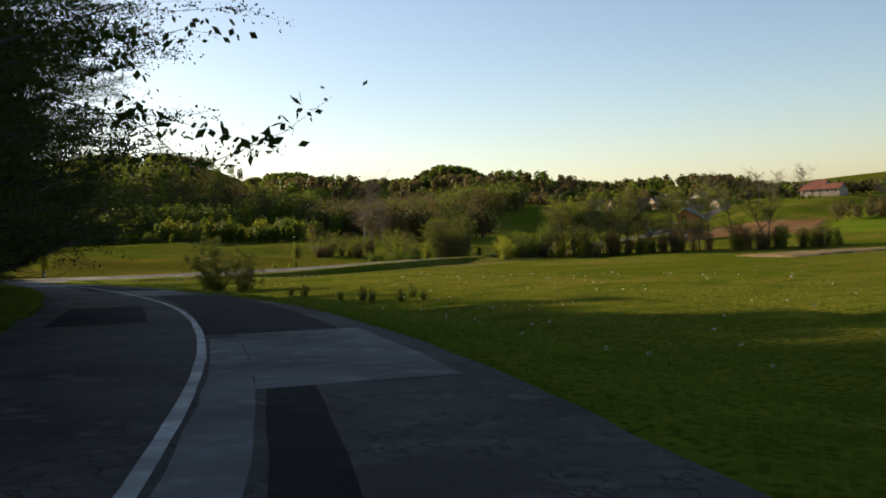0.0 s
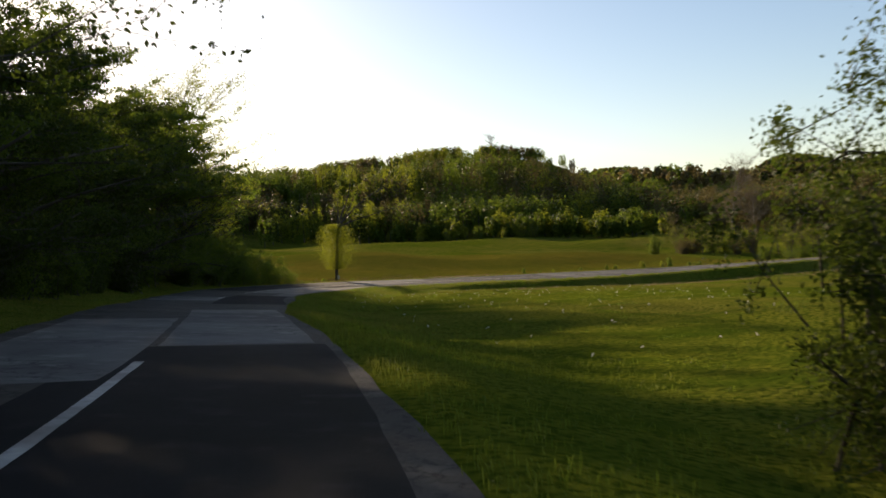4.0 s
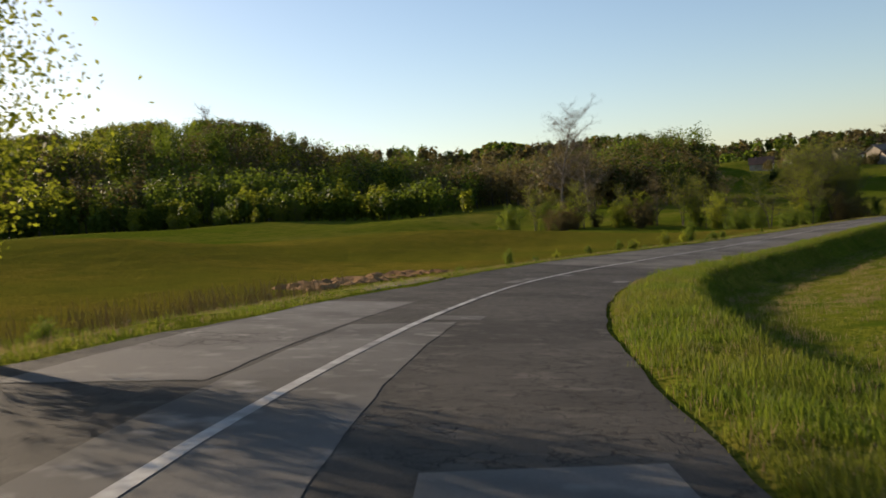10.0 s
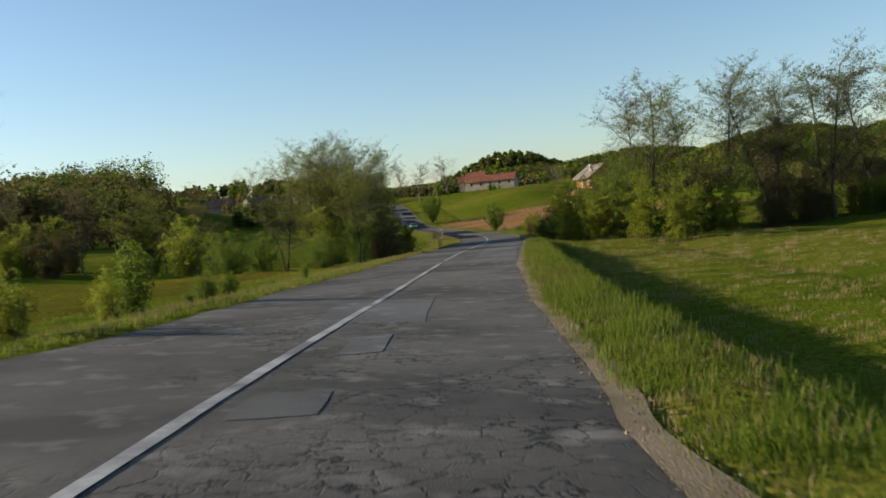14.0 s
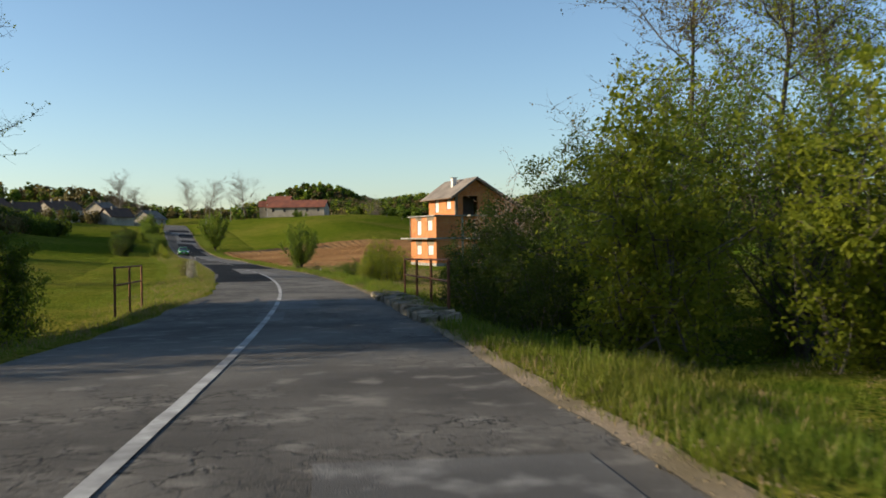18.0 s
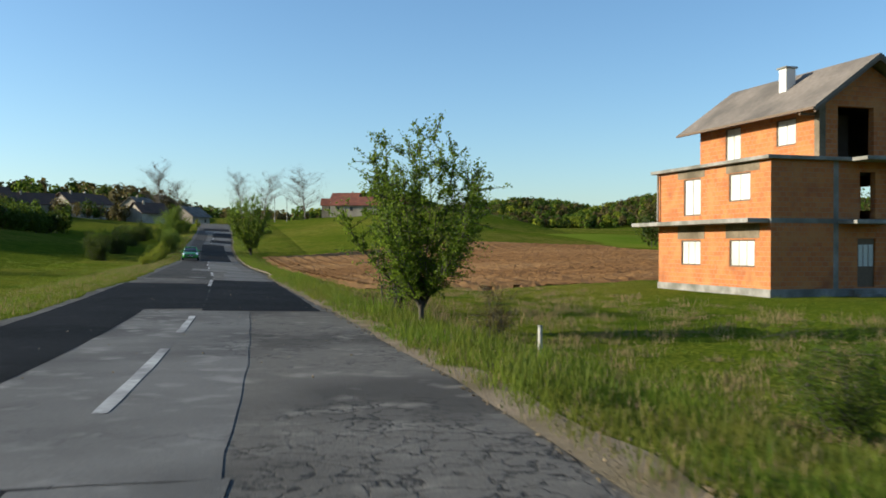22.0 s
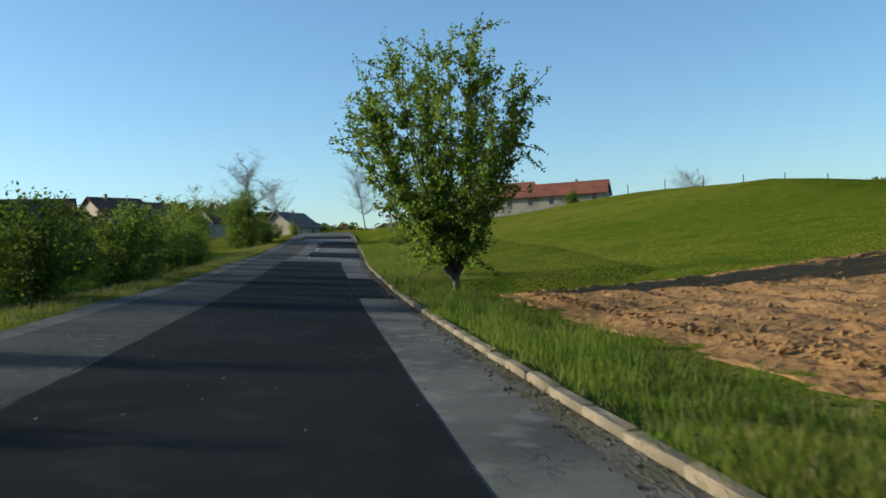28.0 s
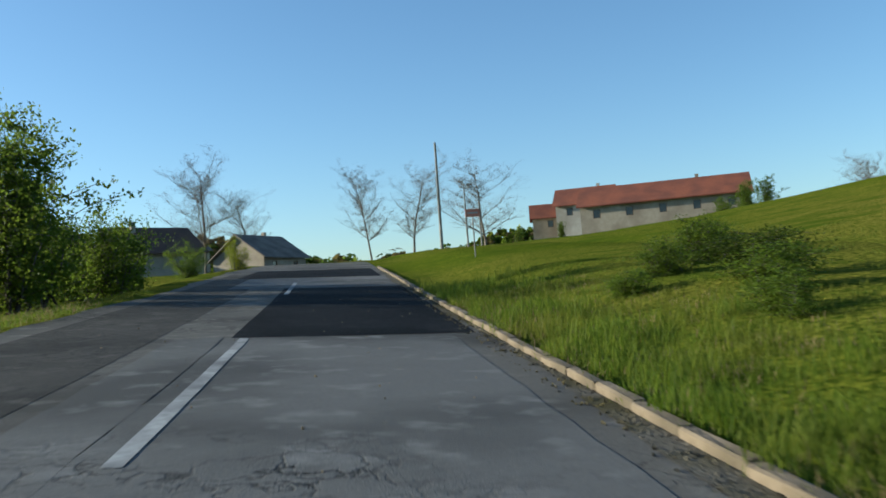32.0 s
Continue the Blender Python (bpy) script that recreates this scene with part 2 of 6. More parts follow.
# ---------------------------------------------------------------- mesh helpers
def mesh_from(name, verts, faces, mat, smooth=False):
    """verts (n,3) and faces (k,m) arrays, all of one size."""
    me = bpy.data.meshes.new(name)
    verts, faces = np.asarray(verts, np.float32), np.asarray(faces, np.int32)
    me.vertices.add(len(verts))
    me.vertices.foreach_set("co", verts.ravel())
    k = faces.shape[1]
    me.loops.add(faces.size)
    me.loops.foreach_set("vertex_index", faces.ravel())
    me.polygons.add(len(faces))
    me.polygons.foreach_set("loop_start", np.arange(0, faces.size, k, dtype=np.int32))
    me.polygons.foreach_set("use_smooth", np.full(len(faces), smooth))
    me.update(calc_edges=True)
    me.materials.append(mat)
    return me


def part(name, bm, material, parent=None, label="", smooth=False):
    me = bpy.data.meshes.new(name)
    bm.to_mesh(me)
    bm.free()
    me.materials.append(material)
    if smooth:
        me.polygons.foreach_set("use_smooth", np.full(len(me.polygons), True))
    ob = new(name, me)
    if parent is not None:
        ob.parent = parent
    return tagged(ob, label) if label else ob


def box(x0, y0, z0, x1, y1, z1, bevel=0.0, bm=None):
    own = bm or bmesh.new()
    r = bmesh.ops.create_cube(own, size=1.0)["verts"]
    for v in r:
        v.co = Vector((x0 + (v.co.x + 0.5) * (x1 - x0), y0 + (v.co.y + 0.5) * (y1 - y0), z0 + (v.co.z + 0.5) * (z1 - z0)))
    if bevel:
        es = list({e for v in r for e in v.link_edges})
        bmesh.ops.bevel(own, geom=es, offset=bevel, segments=1, affect="EDGES")
    return own


def tubes(segs, sides=5):
    """Tapered tubes for rows of (x0 y0 z0 x1 y1 z1 r0 r1)."""
    s = np.asarray(segs, float)
    a, b = s[:, :3], s[:, 3:6]
    d = b - a
    d /= np.maximum(np.linalg.norm(d, axis=1), 1e-6)[:, None]
    up = np.where(np.abs(d[:, 2:3]) > 0.9, np.array([[1.0, 0, 0]]), np.array([[0, 0, 1.0]]))
    u = np.cross(d, up)
    u /= np.linalg.norm(u, axis=1)[:, None]
    w = np.cross(d, u)
    an = np.arange(sides) * 2 * np.pi / sides
    ring = u[:, None] * np.cos(an)[None, :, None] + w[:, None] * np.sin(an)[None, :, None]
    v0 = a[:, None] + ring * s[:, 6][:, None, None]
    v1 = b[:, None] + ring * s[:, 7][:, None, None]
    v = np.concatenate([v0, v1], 1).reshape(-1, 3)
    base = (np.arange(len(s)) * 2 * sides)[:, None]
    k = np.arange(sides)
    f = np.stack([base + k, base + (k + 1) % sides, base + sides + (k + 1) % sides, base + sides + k], -1).reshape(-1, 4)
    return v, f


def leaves(pts, size, rng, wide=0.55, face=None):
    """A small diamond at each point, turned any way or roughly towards face."""
    n = len(pts)
    d = rng.normal(size=(n, 3))
    d /= np.linalg.norm(d, axis=1)[:, None]
    e = rng.normal(size=(n, 3))
    if face is not None:
        g = face + rng.normal(0, 0.42, (n, 3))
        d = np.cross(g, d)
        d /= np.linalg.norm(d, axis=1)[:, None]
        e = np.cross(g, d)
    e -= (e * d).sum(1)[:, None] * d
    e /= np.linalg.norm(e, axis=1)[:, None]
    s = size * rng.uniform(0.6, 1.3, n)[:, None]
    q = np.stack([pts - d * s, pts + e * s * wide, pts + d * s, pts - e * s * wide], 1)
    return q.reshape(-1, 3), np.arange(4 * n).reshape(-1, 4)


# ---------------------------------------------------------------- the road's line
# x, y, z and crossfall in degrees of the centre line
ROAD_BEND = [(2.5, -42, 1.1, 0), (0.6, -14, 0.5, -0.5), (-1.33, -0.23, 0.0, -0.6), (-3.5, 10.87, -0.42, -0.4), (-6.79, 21.79, -0.74, -0.7), (-10.93, 32.59, -1.02, -0.8), (-15.82, 43.14, -1.26, -1.1), (-21.58, 53.3, -1.47, -2.0), (-28.1, 63.16, -1.67, -2.8), (-34.89, 73.09, -1.94, -2.7), (-41.05, 83.73, -2.3, -2.8), (-45.79, 95.27, -2.73, -3.4)]
ROAD_VALLEY = [(-48.18, 107.62, -3.23, -2.7), (-48.09, 120.23, -3.84, -3.1), (-46.13, 132.75, -4.5, -2.5), (-42.08, 145.14, -5.23, -2.8), (-35.89, 157.26, -5.88, -2.7), (-28.47, 169.13, -6.33, -1.4), (-20.24, 180.79, -6.63, 0.8), (-11.45, 192.34, -6.94, 1.7), (-2.39, 204.07, -7.36, 2.2), (6.83, 216.07, -7.84, 3.3), (15.98, 228.64, -8.17, 3.0), (24.96, 241.92, -8.39, 2.9)]
ROAD_CLIMB = [(33.75, 255.76, -8.65, 3.1), (42.04, 270.06, -8.9, 1.6), (49.84, 284.94, -8.96, 0.6), (57.58, 300.05, -8.98, 0.0), (65.06, 315.3, -9.08, -0.1), (72.61, 330.48, -9.2, 0.0), (80.09, 345.54, -9.12, 0.1), (87.44, 360.49, -8.71, -0.9), (94.78, 375.31, -8.12, -1.2), (102.06, 390.02, -7.4, -1.1), (109.69, 404.46, -6.55, -1.4), (118.5, 421.5, -5.3, -1), (128.5, 441, -3.7, 0), (138.5, 460.5, -2.2, 0), (148, 480, -1.3, 0), (156, 500, -1.2, 0), (161, 521, -1.6, 0)]
_c = np.array(ROAD_BEND + ROAD_VALLEY + ROAD_CLIMB, float)
_u = np.arange(len(_c))
_f = np.linspace(0, len(_c) - 1, 4000)


def _catmull(c, f):
    i = np.clip(f.astype(int), 0, len(c) - 2)
    w = (f - i)[:, None]
    g = lambda j: c[np.clip(j, 0, len(c) - 1)]
    a, b, d, e = g(i - 1), g(i), g(i + 1), g(i + 2)
    return 0.5 * (2 * b + (d - a) * w + (2 * a - 5 * b + 4 * d - e) * w ** 2 + (3 * b - a - 3 * d + e) * w ** 3)


_d = _catmull(_c, _f)
_s = np.concatenate([[0], np.cumsum(np.hypot(*np.diff(_d[:, :2], axis=0).T))])
_s -= _s[np.argmin((_d[:, 0] + 1.33) ** 2 + (_d[:, 1] + 0.23) ** 2)]
S0, S1 = _s[0], _s[-1]
RS = np.arange(math.ceil(S0), math.floor(S1), 1.0)
RC = np.stack([np.interp(RS, _s, _d[:, j]) for j in range(4)], 1)
RT = np.gradient(RC[:, :2], axis=0)
RT /= np.linalg.norm(RT, axis=1)[:, None]
# the bends lean: crossfall in degrees along the road, about the middle of the right lane
CROSSFALL = [(-40, -2.5), (1, -3.5), (12, -3.3), (24, -3.6), (35, -3.7), (47, -4.0), (59, -4.9), (70, -5.7), (82, -5.6), (95, -5.7), (107, -6.3), (120, -5.6), (132, -6.0), (145, -5.4), (158, -5.7), (172, -5.6), (186, -4.3), (200, -2.1), (215, -1.2), (229, -0.7), (245, 0.4), (260, 0.1), (276, 0.0), (293, 0.2), (309, -1.3), (326, -2.3), (343, -2.9), (360, -3.0), (377, -2.9), (394, -2.8), (410, -3.8), (427, -4.1), (443, -4.0), (460, -4.3), (520, -1.5)]
_lean = np.interp(RS, *zip(*CROSSFALL))
RC[:, 2] += 1.36 * (np.tan(np.radians(0.6 * RC[:, 3])) - np.tan(np.radians(_lean)))
RC[:, 3] = _lean


def along(s, off, dz=0.0):
    """World points s metres along the centre line and off metres to its right, on the road's plane."""
    s, off = np.broadcast_arrays(np.asarray(s, float), np.asarray(off, float))
    c = [np.interp(s, RS, RC[:, j]) for j in range(4)]
    tx, ty = np.interp(s, RS, RT[:, 0]), np.interp(s, RS, RT[:, 1])
    n = np.hypot(tx, ty)
    return np.stack([c[0] + off * ty / n, c[1] - off * tx / n, c[2] + np.clip(off, -4.5, 4.5) * np.tan(np.radians(c[3])) + dz], -1)


def edge_left(s):
    """Offset of the asphalt's left edge: the lane widens in the bends."""
    return np.interp(s, [0, 60, 82, 92, 100, 110, 118, 128, 136, 146, 157, 165, 175, 182, 190, 205, 225, 240, 247, 257, 264, 273, 286, 309, 345, 366, 407, 440, 460, 500], [-3.2, -3.7, -3.5, -3.6, -4.0, -4.2, -4.3, -3.7, -3.25, -3.3, -3.85, -4.1, -4.0, -3.4, -2.8, -2.5, -2.6, -3.1, -2.75, -2.5, -2.4, -2.65, -3.15, -3.4, -3.25, -3.6, -3.4, -3.6, -3.8, -3.7])


def edge_right(s):
    return np.interp(s, [-40, 4, 19, 25, 30, 34, 38, 43, 51, 58, 72, 80, 87, 94, 101, 112, 119, 125, 137, 148, 153, 161, 168, 176, 182, 195, 219, 226, 244, 265, 271, 283, 300, 312, 320, 330, 339, 347, 364, 418, 434, 446, 474], [3.3, 3.75, 3.8, 3.6, 3.3, 2.9, 2.55, 2.3, 2.1, 1.9, 1.8, 2.4, 2.9, 2.66, 2.57, 2.88, 2.8, 3.08, 3.26, 3.1, 2.9, 2.55, 2.62, 2.7, 2.9, 3.1, 3.28, 3.38, 3.37, 3.5, 3.38, 3.15, 3.2, 2.97, 2.92, 2.78, 2.72, 3.22, 3.3, 3.25, 3.45, 3.55, 3.55])


def line_table(s):
    return np.interp(s, [4, 15, 21, 26, 31, 39, 43, 60, 75, 90, 102, 111, 118, 124, 130, 136, 140, 145, 150, 154, 164, 170, 179, 183, 197, 218, 237, 252, 266, 277, 286, 296, 310, 330, 345, 357, 373, 452, 470], [0.38, 0.36, 0.42, 0.33, 0.08, -0.33, -0.58, -0.9, -0.9, -0.45, -0.76, -0.75, -0.72, -0.4, -0.28, 0.05, 0.02, -0.1, -0.45, -0.6, -0.7, -0.72, -0.5, -0.2, 0.2, 0.05, 0.0, 0.17, 0.33, 0.24, 0.1, -0.02, -0.2, -0.1, -0.17, -0.22, -0.42, -0.1, 0.0])


def line_off(s):
    """The centre line, with its bends eased."""
    s = np.asarray(s, float)
    return sum(line_table(s + d) for d in (-7, -4, -1, 1, 4, 7)) / 6


def heading(s):
    """Degrees that turn +y into the road's direction."""
    return math.degrees(math.atan2(-np.interp(s, RS, RT[:, 0]), np.interp(s, RS, RT[:, 1])))


# heights of the land away from the road
LAND_NEAR = [(-100, 300, -0.5), (-60, 200, -4), (-90, 180, -1), (-36, 248, -6.6), (-30, 177, -6.8), (-75, 130, -2.6), (0, 215, -9.0), (-10, 260, -6.5), (20, 330, -6), (70, 190, -9.3), (30, 205, -9.4), (0, 170, -7.8), (35, 150, -7.6), (20, 60, -3.2), (45, 105, -5.6), (15, 20, -1.6), (80, 60, -4), (90, 140, -8), (70, 275, -9.3), (80, 240, -9.6), (100, 295, -8.8), (120, 275, -9), (136, 326, -8.0), (117, 289, -8.6), (110, 340, -8.4), (-20, 130, -5.5), (-15, 100, -4.6), (20, 280, -7.4), (40, 320, -7.5), (60, 350, -7.5), (105, 330, -8.2), (-130, 270, 0.5), (-60, 290, -3)]
LAND_FAR = [(160, 338, -7.2), (175, 372, -5), (181, 426, 1.5), (150, 400, -0.9), (128, 376, -4.6), (210, 495, 2.4), (250, 440, -4), (90, 430, -5), (110, 500, 0.5), (153, 506, 0.8), (140, 545, 3), (190, 560, 3), (60, 480, 1), (-60, 60, 1.5), (-30, 20, 2), (-100, 90, 3), (-160, 200, 4), (-15, 554, 2), (-10, 420, -3.0), (-45, 340, -3), (120, 470, -1.5), (200, 330, -8.5), (225, 385, -7), (170, 300, -8.8)]
LAND_HILLS = [(-155, 430, 24), (-161, 523, 42), (-190, 515, 43), (-225, 500, 38), (-240, 420, 28), (-300, 280, 14), (-90, 480, 10), (25, 435, 6), (40, 500, 8), (90, 560, 8), (320, 450, -6), (300, 360, -9), (400, 300, 0), (390, 404, -2), (260, 250, -9), (180, 200, -7), (-100, 700, 32), (40, 760, 30), (200, 760, 18), (390, 610, 2), (330, 600, 0), (300, 690, 3), (440, 530, 0), (290, 520, -6), (240, 600, -1), (-300, 640, 44), (-420, 420, 30), (500, 470, 2), (480, 660, 5), (400, 150, 12), (300, 0, 8), (-300, 60, 16), (0, -160, 12), (200, -120, 8), (-200, -120, 14)]
_land = np.array(LAND_NEAR + LAND_FAR + LAND_HILLS, float)


# far wooded hills: x, y, half widths, height
FAR_HILLS = [(-235, 1320, 130, 160, 67), (8, 1345, 95, 160, 67), (-80, 1400, 420, 170, 52), (741, 1183, 90, 110, 54), (760, 1250, 420, 140, 30), (850, 800, 150, 110, 41), (745, 930, 170, 110, 34), (920, 690, 130, 110, 36), (640, 1010, 150, 110, 25)]


def smooth01(v, a, b):
    t = np.clip((v - a) / (b - a), 0, 1)
    return t * t * (3 - 2 * t)


def near_road(x, y):
    """Distance along the road, offset to its right, road height there."""
    x, y = np.ravel(x), np.ravel(y)
    s, off, z = np.empty(len(x)), np.empty(len(x)), np.empty(len(x))
    for i in range(0, len(x), 8000):
        q = slice(i, i + 8000)
        dx, dy = x[q, None] - RC[None, :, 0], y[q, None] - RC[None, :, 1]
        j = np.argmin(dx * dx + dy * dy, 1)
        k = np.arange(len(j))
        off[q] = np.sign(dx[k, j] * RT[j, 1] - dy[k, j] * RT[j, 0]) * np.hypot(dx[k, j], dy[k, j])
        s[q], z[q] = RS[j], RC[j, 2] + np.clip(off[q], -4.5, 4.5) * np.tan(np.radians(RC[j, 3]))
    return s, off, z


def bank_profile(s, off):
    """Height of the ground beside the road above the road's edge."""
    left = off < 0
    a = 2.68 + np.where(left, edge_left(s) - off, off - edge_right(s))
    ditch = smooth01(s, 120, 140) * (1 - smooth01(s, 226, 240)) * ~left
    drop = np.where(left, 0.35, 0.45) * smooth01(a, 3.0, 6.5) * (1 - ditch) + ditch * (np.interp(s, [130, 165, 205], [0.8, 1.05, 1.35]) * smooth01(a - np.interp(s, [150, 200, 215], [0.6, 0.1, 0.0]), 3.9, 5.1) - 0.06 * smooth01(a, 3.0, 3.8))
    # the woods stand on a bank, the slope above the kerb rises
    rise = np.where(left & (s > -40) & (s < 118), 1.2 * smooth01(a, 3.2, 9), 0)
    rise = rise + np.where((~left) & (s > 425), 1.0 * smooth01(a, 3.3, 8) * smooth01(s, 425, 445), 0) * 0.55
    creek = 2.2 * np.exp(-((s - 251) / 5.0) ** 2) * smooth01(a, 3.4, 6)
    return rise - drop * (rise == 0) - creek


def land(x, y):
    sh = np.shape(x)
    x, y = np.ravel(np.asarray(x, float)), np.ravel(np.asarray(y, float))
    s, off, rz = near_road(x, y)
    far = np.empty(len(x))
    for i in range(0, len(x), 8000):
        q = slice(i, i + 8000)
        r2 = (x[q, None] - _land[None, :, 0]) ** 2 + (y[q, None] - _land[None, :, 1]) ** 2 + 150.0
        w = r2 ** -1.7
        far[q] = (w * _land[None, :, 2]).sum(1) / w.sum(1)
    out = np.maximum(np.hypot(x, y - 350) - 700, 0)
    far = far + 10 * smooth01(out, 100, 900)
    far = far + np.max([h * np.exp(-((x - cx) / rx) ** 2 - ((y - cy) / ry) ** 2) for cx, cy, rx, ry, h in FAR_HILLS], 0)
    k = smooth01(np.abs(off), 7, 42)
    return ((1 - k) * (rz + bank_profile(s, off)) + k * far).reshape(sh)


def ribbon(name, s, offs, mat, lift=0.0, ground=False, wob=None, kind="structure", label="", category=""):
    """A strip along the road; offs is a row of offsets, the same or one for each s."""
    s = np.asarray(s, float)
    o = np.broadcast_to(np.asarray(offs, float), (len(s), np.shape(offs)[-1]))
    p = along(np.repeat(s[:, None], o.shape[1], 1), o, lift)
    if ground:
        p[..., 2] += bank_profile(np.repeat(s[:, None], o.shape[1], 1), o)
    if wob is not None:
        p[..., 2] += wob(p[..., 0], p[..., 1])
    n, m = o.shape
    i = np.arange(n * m).reshape(n, m)
    f = np.stack([i[:-1, :-1], i[:-1, 1:], i[1:, 1:], i[1:, :-1]], -1).reshape(-1, 4)
    ob = new(name, mesh_from(name, p.reshape(-1, 3), f, mat, True))
    return tagged(ob, label, category, "", kind)


# ---------------------------------------------------------------- ground, road, verges
def ground_sheet():
    xs = np.concatenate([np.linspace(-3600, -520, 12), np.arange(-500, 520, 5.0), np.arange(535, 1300, 22.0), np.linspace(1350, 3600, 8)])
    ys = np.concatenate([np.linspace(-3000, -120, 12), np.arange(-100, 800, 5.0), np.arange(820, 1620, 24.0), np.linspace(1700, 4200, 9)])
    X, Y = np.meshgrid(xs, ys)
    Z = land(X, Y)
    s, off, _ = near_road(X, Y)
    Z = Z - 0.5 * (1 - smooth01(np.abs(off), 11, 15)).reshape(X.shape)
    rng = np.random.default_rng(3)
    Z = Z + rng.normal(0, 0.05, Z.shape)
    i = np.arange(X.size).reshape(X.shape)
    f = np.stack([i[:-1, :-1], i[:-1, 1:], i[1:, 1:], i[1:, :-1]], -1).reshape(-1, 4)
    ob = new("ground", mesh_from("ground", np.stack([X, Y, Z], -1).reshape(-1, 3), f, M_GRASS, True))
    return tagged(ob, "green and yellowish spring meadows of a shallow valley", "ground", "", "structure")


ground_sheet()
HALF = 2.68
sr = np.arange(S0 + 1, S1 - 1, 1.0)


def edge(s, seed, amount=0.12):
    """A ragged offset along the road."""
    r = np.random.default_rng(seed)
    ph, out = r.uniform(0, 6.28, 5), np.zeros(len(s))
    for k, wl in enumerate((31.0, 13.0, 6.1, 3.3, 1.9)):
        out += math.sqrt(wl / 31) * np.sin(s * 6.283 / wl + ph[k])
    return amount * out


def lump(seed, amount, scale):
    def f(x, y):
        q = np.array([noise.noise(Vector((a * scale, b * scale, seed))) for a, b in zip(np.ravel(x), np.ravel(y))])
        return (amount * q).reshape(np.shape(x))
    return f


e_l, e_r = edge(sr, 1), edge(sr, 2, 0.05) * (1 - smooth01(sr, 334, 342))
L_, R_ = edge_left(sr), edge_right(sr)
road_offs = np.stack([L_ + e_l, L_ * 0.5, 0 * L_, R_ * 0.5, R_ + e_r], 1)
cut = int(np.argmin(np.abs(sr - 162)))
ribbon("road", sr[:cut + 1], road_offs[:cut + 1], M_ROAD_DARK, 0.0, label="narrow country road of dark, badly cracked asphalt", category="road")
ribbon("road", sr[cut:], road_offs[cut:], M_ROAD, 0.0, label="narrow country road of worn grey asphalt with patches", category="road")
side = np.array([0.0, 0.45, 1.0, 1.7, 2.3, 2.8, 3.3, 4.0, 5.0, 6.5, 8.0, 10.0, 12.5])
dip = lambda a: np.where(a < 0.2, -0.025, np.where(a > 12, -0.6, 0.0))
for nm, sg, e in (("verge_left", -1, e_l), ("verge_right", 1, e_r)):
    base = (L_ if sg < 0 else R_) + e
    o = base[:, None] + sg * (side - 0.06)[None, :]
    o = o if sg > 0 else o[:, ::-1]
    p = along(np.repeat(sr[:, None], len(side), 1), o)
    p[..., 2] = land(p[..., 0], p[..., 1])
    a = np.abs(o - base[:, None])
    rp = along(np.repeat(sr[:, None], len(side), 1), o)
    p[..., 2] = np.where(a < 0.6, rp[..., 2] - 0.012, p[..., 2]) + dip(a)
    p[..., 2] += np.where((a > 0.6) & (a < 12), lump(7.7 * sg, 0.10, 0.35)(p[..., 0], p[..., 1]), 0)
    n, m = o.shape
    i = np.arange(n * m).reshape(n, m)
    f = np.stack([i[:-1, :-1], i[:-1, 1:], i[1:, 1:], i[1:, :-1]], -1).reshape(-1, 4)
    ob = new(nm, mesh_from(nm, p.reshape(-1, 3), f, M_GRASS, True))
    tagged(ob, "uneven grassy verge beside the asphalt", "verge", "", "structure")
# gravel shoulders
sg_ = np.arange(150, 345, 0.4)
_in = edge_right(sg_) + np.interp(sg_, sr, e_r)
_wide = (0.22 + 0.30 * smooth01(sg_, 262, 300)) * smooth01(sg_, 150, 164) * (0.4 + 1.5 * np.abs(edge(sg_, 5, 0.16)))
ribbon("gravel_shoulder", sg_, np.stack([_in - 0.05, _in + 0.4 * _wide, _in + _wide, _in + _wide + 0.12], 1), M_GRAVEL, 0.014, label="strip of pale gravel along the road's edge", category="gravel")


def quad_patch(name, s0, s1, o0, o1, mat, lift, skew=0.0, seed=0, label="", category="asphalt patch", curve=False):
    """A patch of asphalt or paint laid on the road, with slightly uneven edges."""
    s = np.linspace(s0, s1, max(3, int((s1 - s0) / 0.7) + 1))
    r = np.random.default_rng(seed + 11)
    c = np.linspace(0, 1, 4)
    o = o0 + (o1 - o0) * c[None, :] + r.normal(0, 0.012 if o1 - o0 > 0.3 else 0.004, (len(s), 4))
    ss = s[:, None] + skew * (c[None, :] - 0.5) + r.normal(0, 0.01, (len(s), 4))
    p = along(ss, o + (line_off(ss) if curve else 0), lift)
    i = np.arange(p.shape[0] * 4).reshape(-1, 4)
    f = np.stack([i[:-1, :-1], i[:-1, 1:], i[1:, 1:], i[1:, :-1]], -1).reshape(-1, 4)
    ob = new(name, mesh_from(name, p.reshape(-1, 3), f, mat, True))
    return tagged(ob, label, category, "", "structure")


